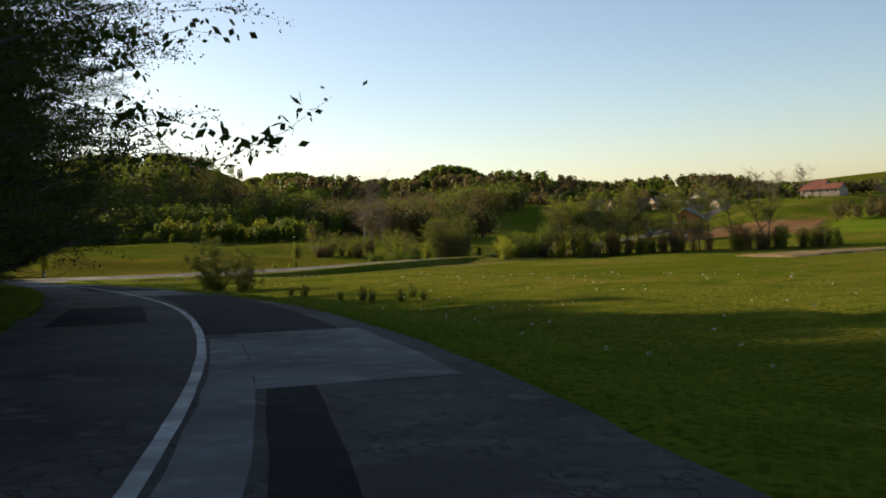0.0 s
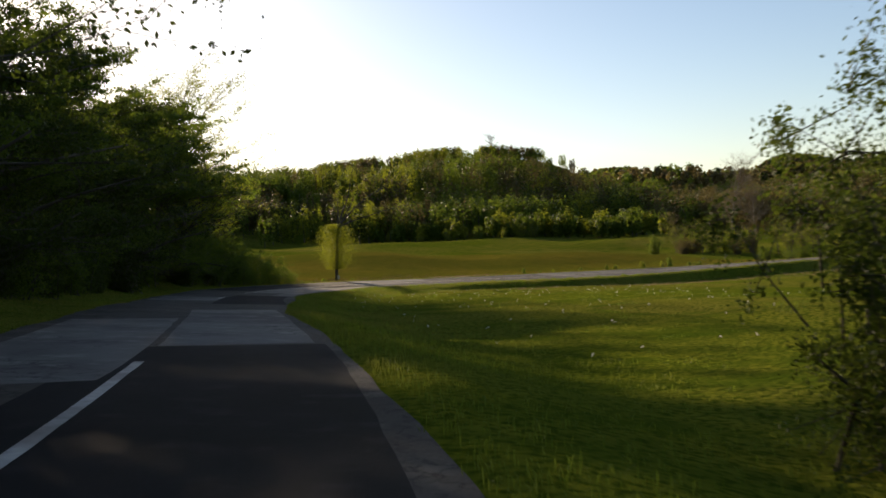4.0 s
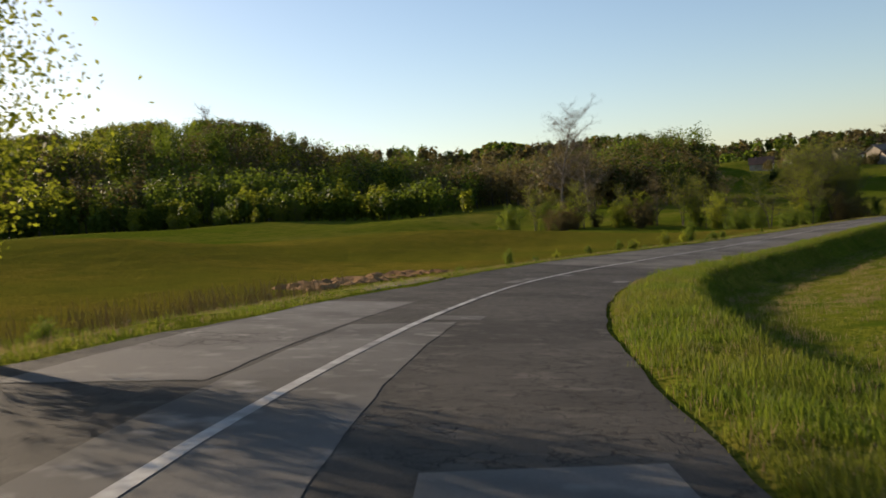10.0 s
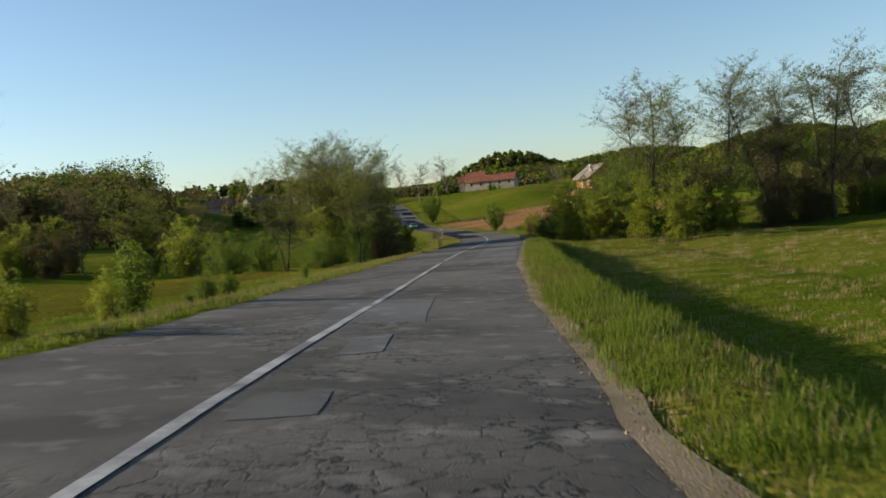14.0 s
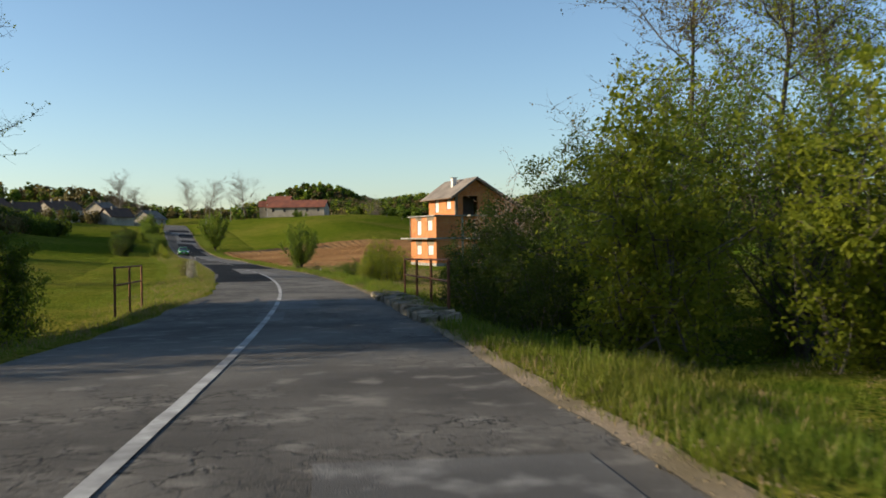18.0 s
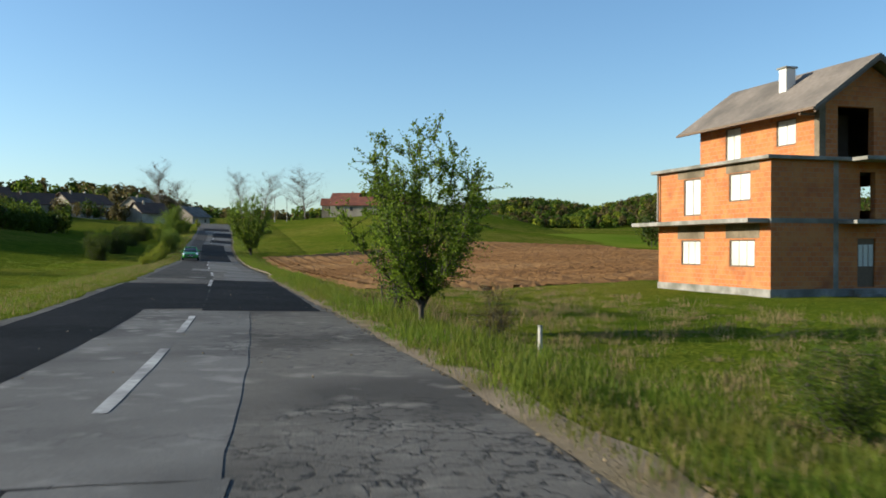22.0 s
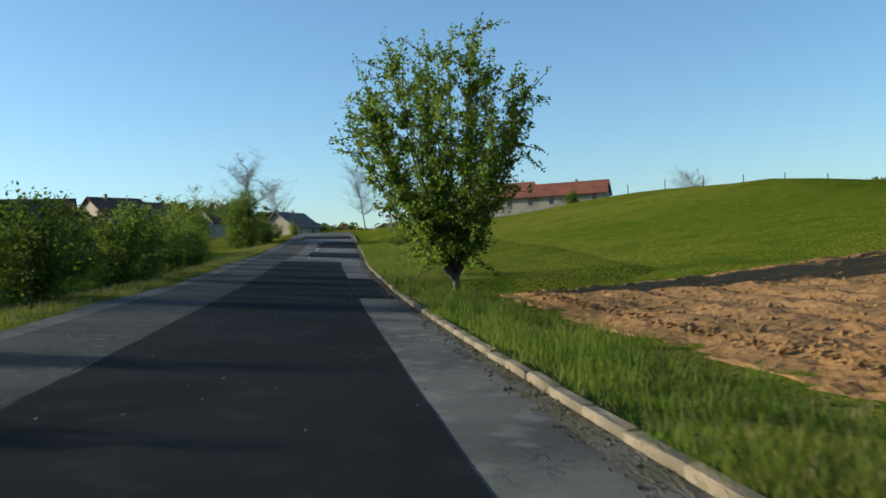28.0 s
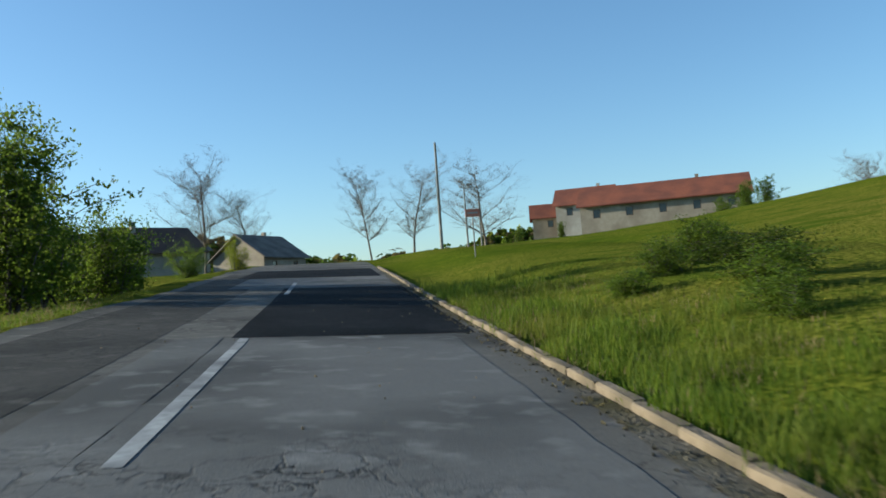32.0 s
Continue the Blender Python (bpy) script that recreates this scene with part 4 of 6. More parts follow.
while s < 112:
    s += rng.uniform(1.5, 3.2)
    beside((B_DARK + B_GREEN)[k % 3], s, -5.4 - abs(rng.normal(0, 1.6)) - (1.0 if s > 95 else 0), rng.uniform(0, 360), rng.uniform(0.55, 1.0), rng.uniform(0.8, 1.15))
    k += 1
for s, off, z in ((101, -8.4, 0.85), (108, -11.5, 1.05), (112, -12.5, 0.9), (105, -10.5, 1.0), (116, -10, 0.4), (101, -7.2, 0.9)):
    beside(B_BIG[1], s, off, rng.uniform(0, 360), z, 1.0, "tall green hedge bush beside the bend")
for x, y, z in ((-59, 105, 0.9), (-61, 107, 0.85), (-60, 103.4, 0.95), (-65.5, 108, 0.9), (-62, 100, 0.9), (-71, 109, 0.95), (-64, 113, 0.8), (-76, 113, 0.9), (-72, 119, 0.8), (-58, 99, 0.95), (-70, 122, 0.85), (-62, 112, 0.85)):
    put(T_OPEN[int(y) % 2], x, y, x * 37, z)
for s, off, z in ((9, -9.0, 0.85), (12, -6.6, 0.7), (17, -6.2, 0.72), (22, -6.4, 0.7), (27, -6.3, 0.72), (33, -6.2, 0.72), (39, -6.4, 0.7), (46, -6.4, 0.7), (54, -6.8, 0.72), (14, -7.6, 0.8), (19, -7.2, 0.82), (24.5, -7.2, 0.8), (30, -7.4, 0.82), (36, -7.6, 0.8), (43, -7.8, 0.8), (51, -8.0, 0.8)):
    beside(T_NEAR, s, off, s * 40, z)
for s, off, z in ((98, -6.6, 0.85), (107.5, -7.2, 0.9), (113.5, -9.6, 0.85), (104, -7.4, 0.9), (94, -7.6, 0.9), (89, -7.2, 0.95)):
    beside(T_DARK[int(s) % 3] if s < 106 else T_OPEN[int(s * 2) % 2], s, off, s * 40, z)
# trees left of the bend, out of view there, added to shade the road
for x, y, z in ((-64, 95, 0.95), (-70, 97, 1.0), (-58, 92, 0.9), (-76, 102, 1.0)):
    put(T_DARK[int(-x) % 3], x, y, x * 29, z)
for s, off, z in ((107, -6.6, 0.85), (110, -6.4, 0.85), (113, -6.0, 0.75), (115.5, -5.8, 0.7), (118, -5.8, 0.62), (120.5, -6.0, 0.52), (123, -6.4, 0.38), (112, -8.8, 1.0), (116, -8.8, 0.95), (120, -9.0, 0.75), (124, -9.0, 0.5)):
    beside(B_HEDGE, s, off, s * 50, z)
for s, off, z in ((9, -6.2, 1.05), (13, -5.8, 1.1), (17, -5.9, 1.15), (21, -6.0, 1.15), (26, -6.4, 1.1), (31, -6.6, 1.1)):
    beside(B_BIG[1], s, off, s * 23, z, 1.0, "tall dark bush at the foot of the wood")
# the two bushes on the slope at the bend's inside
beside(B_CREEK, 51.0, 7.6, 10, 0.5, 0.95, "dark bush on the shaded grass slope")
beside(B_CREEK, 52.2, 6.0, 80, 0.66, 1.1, "large dark bush alone on the shaded grass slope")
for s, off, z in ((32, 7.7, 0.26), (31, 8.5, 0.24), (41, 6.9, 0.2), (32.5, 9.5, 0.27), (35, 7.4, 0.2), (39, 7.0, 0.3), (43, 7.5, 0.2), (34, 8.0, 0.28), (30.5, 9.2, 0.2)):
    beside(B_CREEK, s, off, s * 71, z * 0.36, 1.3, "tall dark weed at the edge of the shade")
# creek line
for k in range(26):
    x = rng.uniform(-44, -4)
    y = 236 - 0.35 * (x + 20) + rng.normal(0, 4)
    put(B_BIG[k % 3], x, y, rng.uniform(0, 360), rng.uniform(0.5, 0.95))
for k in range(14):
    x = rng.uniform(-42, -4)
    y = 240 - 0.35 * (x + 20) + rng.normal(0, 4)
    put(T_ALDER[k % 3], x, y, rng.uniform(0, 360), rng.uniform(0.4, 0.62))
for x, y, z in ((29, 220, 1.1), (27, 216, 1.2), (30, 215, 1.1), (33, 213, 1.25), (37, 211, 1.15), (42, 208, 1.3), (47, 207, 1.15), (51, 204, 1.25), (57, 203, 1.25), (63, 199, 1.2), (70, 197, 1.3), (40, 213, 1.15), (54, 207, 1.2), (45, 211, 1.2), (60, 205, 1.2)):
    put(T_ALDER[int(x) % 3], x, y, x * 77, z)
for k in range(52):
    x = rng.uniform(22, 84)
    y = 221 - 0.42 * (x - 17) + rng.normal(0, 2.2)
    if near_road(np.array([x]), np.array([y]))[1][0] > 8.2:
        put(B_TWIG if k % 2 and x > 30 else B_BIG[k % 3], x, y, rng.uniform(0, 360), rng.uniform(0.6, 1.0))
for s, off, z in ((243.5, 7.2, 1.0), (246.5, 8.0, 1.05), (241, 9.8, 0.95), (238, 12, 0.95), (235, 14.5, 0.9), (250, 9.2, 1.0), (255, 9.6, 0.9)):
    beside(B_BIG[0 if s < 247 else 1], s, off, s * 31, z)
for s, off, z in ((252, 6.8, 0.8), (257, 7.2, 1.05), (261, 8.0, 1.1)):
    beside(B_CREEK, s, off, s * 31, z * 0.62, 1.0, "dark bush in the shade behind the railing")
for s, off, z in ((248, 6.4, 1.15), (250.5, 6.9, 1.35), (253, 6.6, 1.4), (255.5, 7.2, 1.3)):
    beside(B_CREEK, s, off, s * 31, z * 0.72)
for s, off, z in ((252, 9.6, 1.4), (257, 10.4, 1.35)):
    beside(B_CREEK, s, off, s * 17, z, 1.0, "large leafy bush crowding the creek by the bridge")
beside(T_LEAFY[0], 246, 11.5, 40, 0.6)
beside(T_LEAFY[0], 255, 12.5, 140, 0.82)
beside(T_LEAFY[0], 250, 9.8, 240, 0.62)
beside(B_BUD, 263.5, 9.2, 40, 1.0, 1.0, "tall bush with pinkish buds by the bridge")
beside(B_BLOSSOM, 291, -4.7, 0, 0.45, 1.1)
for s, off, z in ((242.5, -8.4, 0.7), (245, -8.8, 0.8), (248.5, -8.2, 0.85), (252, -7.8, 0.85), (256, -7.4, 0.7), (247, -12, 0.9), (251.5, -12.5, 0.95)):
    beside(B_BIG[int(s) % 3], s, off, s * 13, z)
for s, off, z in ((243.5, -8.8, 0.6), (246, -9.2, 0.66), (249, -9.2, 0.66), (253, -9.2, 0.6), (247.5, -12, 0.72), (252, -13, 0.72)):
    beside(T_ALDER[int(s) % 3], s, off, s * 13, z)
for x, y, z in ((-1, 222, 0.8), (1, 226, 0.85), (3, 230, 0.9), (0, 231, 0.95), (-3, 226, 0.85), (5, 234.5, 0.85), (-5, 223, 0.8), (2, 235, 0.9)):
    put(T_ALDER[int(x + y) % 2], x, y, x * 57, z)
for x, y, z in ((1.5, 228, 0.75), (4, 233, 0.72), (-2, 224, 0.7)):
    put(T_LEAFY[0], x, y, x * 31, z)
for x, y, z in ((-10, 205, 0.5), (-9, 206.6, 0.46), (-13.5, 208, 0.5)):
    put(T_ALDER[int(-x) % 2], x, y, x * 57, z, 1.0, "slender young alder beside the road before the bridge")
put(B_PALE, -9.4, 206, 40, 0.62, 1.0, "leafy green bush beside the road before the bridge")
put(T_BARE[0], -27.2, 295.4, 200, 1.45, 1.0, "tall bare tree standing out above the wood")
put(T_BARE[1], -21, 298, 80, 1.0)
put(T_ALDER[2], -36.4, 248.1, 0, 0.75)
put(T_BARE[0], -161.3, 523.2, 50, 1.0)
# weeds on the left verge of the valley
for k in range(18):
    s = rng.uniform(156, 207)
    beside((B_GREEN + B_YEL)[k % 4], s, -4.9 - 1.2 * rng.uniform(0, 1), s * 31, rng.uniform(0.12, 0.3), rng.uniform(0.8, 1.5), "low green weed in the verge grass")
beside(B_GREEN[0], 190, -5.6, 0, 0.38, 1.6, "slim upright bush on the grass verge")
for s, off, z in ((220.5, -8.2, 0.36), (224, -8.6, 0.46), (227, -10, 0.5), (231, -9.6, 0.45), (222, -14, 0.6), (229, -14, 0.6)):
    beside(B_HEDGE, s, off, s * 31, z, 1.0, "tall bush in the meadow beside the road")
# roadside
beside(V_TREE[0], 311.8, 4.9, 200, 0.9)
beside(B_SHOOT, 318.5, 5.6, 0, 1.0, 1.0, "tall bush of thin upright budding shoots")
beside(B_BROWN[0], 309.5, 6.0, 60, 0.4)
beside(B_BROWN[0], 300, -5.4, 60, 0.45)
for s, off, z in ((280.5, 5.6, 0.66), (282.5, 6.2, 0.85), (284.5, 7.2, 0.85), (286, 8.4, 0.7), (287, 5.6, 0.5), (299, 6.5, 0.4)):
    beside(B_YEL[int(s) % 2], s, off, s * 7, z)
beside(V_TREE[1], 421.3, 5.5, 200, 1.76, 1.0, "larger rounded tree in fresh leaf beside the kerb")
for s, off, z in ((404, -7.0, 0.6), (414, -5.4, 0.95), (424, -5.5, 1.0), (429, -5.8, 0.95), (435.5, -6.0, 0.9), (441, -5.8, 0.8), (446, -6.4, 0.8), (451, -7.4, 0.9), (492, -8, 1.1), (489, -6.0, 0.95), (494, -6.4, 0.9)):
    beside(B_GREEN[int(s) % 2], s, off, s * 7, z)
for s, off, z in ((372, -5.6, 0.3), (376, -5.8, 0.38), (380, -5.9, 0.36), (384, -5.8, 0.45), (388, -5.6, 0.42), (392, -5.8, 0.5), (396, -5.8, 0.55), (400, -5.6, 0.6), (404, -5.7, 0.62), (505, -6, 0.7), (510, -4, 0.6)):
    beside(B_YEL[int(s) % 2], s, off, s * 7, z)
for s, off, z in ((484, -7.6, 1.12), (487.5, -8.4, 1.15), (481.5, -8.2, 0.95)):
    beside(B_BIG[1], s, off, s * 7, z, 1.0, "large rounded green bush beside the road")
beside(B_PALE, 457, -8.2, 30, 1.0)
for k in range(22):
    s = 398 + k * 3.4
    beside((B_DARK + B_GREEN)[k % 4], s, -11 - 4 * rng.uniform(0, 1), s * 31, rng.uniform(0.75, 1.1), 1.0, "dark green hedge bush below the village")
for x, y, z in ((178, 452, 0.6), (182, 457, 0.7), (187, 461, 0.65), (191, 467, 0.6), (196, 470, 0.5), (186, 496, 0.5), (190, 492, 0.45)):
    put(B_BIG[1], x, y, x * 9, z, 1.0, "green bush on the slope below the farm")
put(B_GREEN[0], -99.9, 299.7, 0, 1.5, 0.95, "rounded bush alone in the meadow")
for x, y, z in ((-93, 303, 1.0), (-88, 305, 1.3), (-84, 304, 1.6), (-112, 306, 1.2), (-120, 303, 1.0)):
    put(B_YEL[0], x, y, x * 9, z)
for x, y, z in ((219.8, 548.2, 1.38), (192, 546, 1.08), (198.6, 542, 1.1), (161.2, 547, 1.32), (168, 543, 0.95), (228, 470, 0.7), (233, 474, 0.65)):
    put(T_BARE[int(x) % 2], x, y, x * 17, z)


# ---------------------------------------------------------------- woods on the hills
def woodland(name, spots, mat_share, seed, label, n_leaf=70, leaf=0.9, height=(9, 15)):
    """One mesh of many ragged crowns with short trunks, far from the road."""
    r = np.random.default_rng(seed)
    n = len(spots)
    z = land(spots[:, 0], spots[:, 1])
    h = r.uniform(*height, n)
    w = h * r.uniform(0.26, 0.40, n)
    c = r.normal(0, 1, (n, n_leaf, 3))
    c /= np.linalg.norm(c, axis=2)[:, :, None]
    c *= r.uniform(0.7, 1.0, (n, n_leaf, 1)) * (1 + 0.25 * np.sin(5 * c[:, :, :1] + 3 * c[:, :, 1:2] + r.uniform(0, 6, (n, 1, 1))))
    p = np.stack([spots[:, 0, None] + c[:, :, 0] * w[:, None], spots[:, 1, None] + c[:, :, 1] * w[:, None], (z + h * 0.56)[:, None] + c[:, :, 2] * (h * 0.46)[:, None]], -1).reshape(-1, 3)
    face = c / np.linalg.norm(c, axis=2)[:, :, None] + np.array([0, 0, 0.35])
    v, f = leaves(p, leaf, r, 0.85, face.reshape(-1, 3))
    ob = new(name, mesh_from(name, v, f, mat_share[0]))
    for m in mat_share[1:]:
        ob.data.materials.append(m)
    drift = np.sin(spots[:, 0] / 17 + 2 * np.sin(spots[:, 1] / 31)) + np.sin(spots[:, 1] / 13 + spots[:, 0] / 41) + r.normal(0, 0.7, n)
    pick = np.repeat(np.digitize(drift, [-0.3, 0.5, 1.2][:len(mat_share) - 1]), n_leaf)
    ob.data.polygons.foreach_set("material_index", pick.astype(np.int32))
    tagged(ob, label, "woodland", "", "stuff")
    segs = np.stack([spots[:, 0], spots[:, 1], z - 0.3, spots[:, 0], spots[:, 1], z + h * 0.6, h * 0.016, h * 0.008], 1)
    v, f = tubes(segs, 4)
    ob = new(name + "_trunks", mesh_from(name + "_trunks", v, f, M_BARK, True))
    tagged(ob, "trunks of the trees on the wooded hills", "trunks", "", "stuff")


def scatter(n, cx, cy, rx, ry, turn, seed):
    r = np.random.default_rng(seed)
    a, q = r.uniform(0, 6.283, n), np.sqrt(r.uniform(0, 1, n))
    u, v = rx * q * np.cos(a), ry * q * np.sin(a)
    t = radians(turn)
    return np.stack([cx + u * math.cos(t) - v * math.sin(t), cy + u * math.sin(t) + v * math.cos(t)], 1)


MIX = [M_LEAF, M_LEAF_BROWN, M_LEAF_DARK, M_LEAF_YEL]
BROWN_MIX = [M_LEAF_BROWN, M_LEAF_DARK, M_LEAF_BROWN, M_LEAF]
woodland("hill_wood", np.concatenate([scatter(750, -165, 430, 105, 120, 10, 1), scatter(420, -290, 300, 120, 110, 0, 2)]), MIX, 1, "mixed spring wood covering the hill", 400, 0.36, (6, 15))
woodland("hill_edge", np.concatenate([scatter(70, -105, 313, 62, 6, -4, 11), scatter(40, -75, 330, 30, 8, 30, 12)]), [M_LEAF_YEL, M_LEAF], 8, "bright young trees along the foot of the hill", 420, 0.34, (4, 9))
woodland("valley_wood", np.concatenate([scatter(230, 2, 442, 36, 44, 20, 3), scatter(60, -5, 335, 26, 12, 30, 4), scatter(150, -42, 405, 42, 34, 20, 14)]), BROWN_MIX, 2, "brownish budding wood at the valley's end", 420, 0.34)
woodland("ridge_wood", np.concatenate([scatter(1100, 20, 740, 420, 130, 0, 5), scatter(500, -420, 520, 150, 200, 0, 7), scatter(500, 330, 130, 130, 140, 0, 8)]), BROWN_MIX, 3, "wooded ridges along the horizon", 80, 1.2, (7, 11))
woodland("slope_wood", scatter(2600, 760, 830, 300, 120, -48, 6), MIX, 12, "olive and brown spring wood on the long far ridge", 64, 1.25, (7, 11))
woodland("far_hill_wood", np.concatenate([scatter(2300, -110, 1300, 430, 130, 0, 21), scatter(420, 741, 1150, 130, 90, 0, 22)]), MIX, 11, "wooded hills on the far horizon", 44, 2.1, (7, 11))
woodland("field_edge_wood", scatter(60, 178, 318, 44, 16, -28, 15), BROWN_MIX, 9, "brownish line of trees at the far edge of the meadow behind the house", 700, 0.24, (3.5, 10))
_k = np.linspace(0, 1, 110)
_r = np.random.default_rng(31)
_h = np.stack([48 + 44 * _k + _r.normal(0, 1.6, 110), 385 + 50 * _k + _r.normal(0, 1.6, 110)], 1)
_h = _h[near_road(_h[:, 0], _h[:, 1])[1] < -13]
woodland("hedge_row", _h, [M_LEAF_DARK, M_LEAF], 13, "dark hedgerow below the village", 420, 0.22, (3.2, 5.4))
woodland("village_trees", np.concatenate([scatter(60, 110, 500, 50, 14, 40, 9), scatter(50, 75, 420, 6, 40, -25, 10)]), BROWN_MIX, 4, "trees and hedges below the village", 300, 0.25, (2.5, 5))

# ---------------------------------------------------------------- grass beside the road
def tufts(name, n, seed, lo, hi, s0, s1, size, mat, label, sgn=0, clump=0):
    r = np.random.default_rng(seed)
    s = r.uniform(s0, s1, n)
    off = (lo + (hi - lo) * r.uniform(0, 1, n) ** 1.4)
    tall = np.ones(n)
    if clump:
        home = r.integers(0, n // clump, n)
        s = s[home] + r.normal(0, 0.16, n)
        off = np.maximum(off[home] + r.normal(0, 0.16, n), lo)
        tall = (r.uniform(0.3, 1.3, n) ** 1.5 * (0.75 + 0.35 * np.sin(0.31 * s + 2 * np.sin(0.13 * s)) + 0.25 * np.sin(1.7 * s)).clip(0.2))[home] + 0.12
        off = off + 0.35 * (np.sin(0.9 * s) + np.sin(2.3 * s + 1)).clip(0)
    sg = np.where(np.sin(s * 91.7) < 0, -1, 1) if sgn == 0 else np.full(n, sgn)
    p = along(s, np.where(sg > 0, edge_right(s) + off, edge_left(s) - off))
    p[:, 2] = land(p[:, 0], p[:, 1]) - 0.02
    k = 4
    h = size * r.uniform(0.5, 1.3, (n, k)) * tall[:, None]
    a = r.uniform(0, 6.283, (n, k))
    d = np.stack([np.cos(a), np.sin(a)], -1)
    base = p[:, None, :] + np.concatenate([r.normal(0, 0.07, (n, k, 2)), np.zeros((n, k, 1))], -1)
    w = np.stack([-d[..., 1], d[..., 0], 0 * a], -1) * (0.003 + 0.010 * size)
    bend = r.uniform(0.1, 0.6, (n, k))
    tip = base + np.concatenate([d * (h * bend)[..., None], (h * (1 - 0.3 * bend))[..., None]], -1)
    mid = base + np.concatenate([d * (h * bend * 0.3)[..., None], (h * 0.55)[..., None]], -1)
    v = np.stack([base, mid + w, tip, mid - w], 2).reshape(-1, 3)
    f = np.arange(n * k * 4).reshape(-1, 4)
    ob = new(name, mesh_from(name, v, f, mat))
    return tagged(ob, label, "grass", "", "stuff")


tufts("verge_grass", 80000, 5, 0.1, 4.5, -5, 485, 0.13, M_BLADE, "short fresh grass on the road's verges")
tufts("tall_grass", 80000, 6, 0.22, 3.4, 112, 250, 0.19, M_BLADE, "tall green grass on the verge beside the road", 1, 14)
tufts("tall_grass", 52000, 16, 0.15, 2.6, 250, 485, 0.27, M_BLADE, "tall green grass on the verge beside the road", 1, 14)
tufts("meadow_tufts", 75000, 8, 3.0, 24.0, -5, 485, 0.15, M_BLADE, "tufts of grass in the meadows beside the road", 0, 12)
tufts("dry_grass", 20000, 7, 0.12, 3.5, 120, 480, 0.17, M_DRY, "dry yellow grass stalks among the verge grass")

# pale stalks at s 128-244 are added to brighten the sunlit meadow
tufts("dry_meadow_grass", 18000, 19, 3.0, 20.0, 128, 244, 0.2, M_DRY, "pale yellow grass added to brighten the meadow beside the bend", 1, 9)
tufts("dry_meadow_grass", 16000, 9, 2.5, 14.0, 246, 335, 0.22, M_DRY, "dry yellow grass standing in the meadow by the house", 1, 9)


def puffs(name, n, seed, s0, s1, o0, o1, label):
    """White seed heads standing in the grass."""
    r = np.random.default_rng(seed)
    p = along(r.uniform(s0, s1, n), r.uniform(o0, o1, n))
    p[:, 2] = land(p[:, 0], p[:, 1]) + r.uniform(0.12, 0.28, n)
    q = (p[:, None] + r.normal(0, 0.018, (n, 6, 3))).reshape(-1, 3)
    v, f = leaves(q, 0.015, r, 0.9)
    return tagged(new(name, mesh_from(name, v, f, M_BLOSSOM)), label, "flowers", "", "stuff")


for s, off, z in ((469, 6.8, 0.4), (471, 7.6, 0.55), (473, 8.6, 0.6), (475.5, 7.8, 0.55), (478, 9.6, 0.7), (480.5, 11, 0.7), (474, 6.4, 0.4)):
    beside((B_GREEN + B_DARK)[int(s) % 3], s, off, s * 19, z, 0.5, "low bramble bush on the grassy slope above the kerb")
puffs("dandelion_heads", 380, 41, 8, 110, 5, 24, "white dandelion seed heads in the grass")

# ---------------------------------------------------------------- buildings
def brickwork(name, a, b, mortar, scale=1.0):
    m, n, l, p = nodes_of(name)
    co = n.new("ShaderNodeTexCoord").outputs["Object"]
    sep = n.new("ShaderNodeSeparateXYZ")
    l.new(co, sep.inputs[0])
    add = n.new("ShaderNodeMath")
    l.new(sep.outputs[0], add.inputs[0])
    l.new(sep.outputs[1], add.inputs[1])
    cmb = n.new("ShaderNodeCombineXYZ")
    l.new(add.outputs[0], cmb.inputs[0])
    l.new(sep.outputs[2], cmb.inputs[1])
    t = n.new("ShaderNodeTexBrick")
    t.inputs["Scale"].default_value = scale
    t.inputs["Brick Width"].default_value, t.inputs["Row Height"].default_value = 0.29, 0.20
    t.inputs["Mortar Size"].default_value = 0.012
    t.inputs["Color1"].default_value, t.inputs["Color2"].default_value, t.inputs["Mortar"].default_value = (*a, 1), (*b, 1), (*mortar, 1)
    l.new(cmb.outputs[0], t.inputs["Vector"])
    col = mixc(n, l, noise_fac(n, l, co, 1.1, 6, 0.5, 0.75), t.outputs["Color"], (0.44, 0.20, 0.065))
    col = mixc(n, l, noise_fac(n, l, co, 0.6, 6, 0.58, 0.8), col, (0.20, 0.058, 0.018))
    l.new(col, p.inputs["Base Color"])
    p.inputs["Roughness"].default_value = 0.92
    bp = n.new("ShaderNodeBump")
    bp.inputs["Strength"].default_value, bp.inputs["Distance"].default_value = 0.8, 0.02
    l.new(t.outputs["Fac"], bp.inputs["Height"])
    bp.invert = True
    l.new(bp.outputs["Normal"], p.inputs["Normal"])
    return m


M_BRICK = brickwork("hollow_brick", (0.46, 0.158, 0.036), (0.36, 0.108, 0.025), (0.32, 0.20, 0.12))
M_SHUTTER = surface("white_shutter", (0.546, 0.5304, 0.4836), (0.6084, 0.5928, 0.546), (0.468, 0.4446, 0.39), fine=3, broad=0.6, rough=0.6, bump=0.15, bump_scale=18, dist=0.01)
M_DARKWOOD = surface("dark_window_frame", (0.10, 0.065, 0.04), (0.15, 0.10, 0.06), fine=10, rough=0.6, bump=0.2)
M_ROOFGREY = surface("grey_roof_tile", (0.156, 0.1287, 0.1053), (0.2184, 0.1833, 0.1521), (0.1092, 0.0936, 0.078), fine=5, broad=0.5, rough=0.9, bump=0.8, bump_scale=8, dist=0.05)
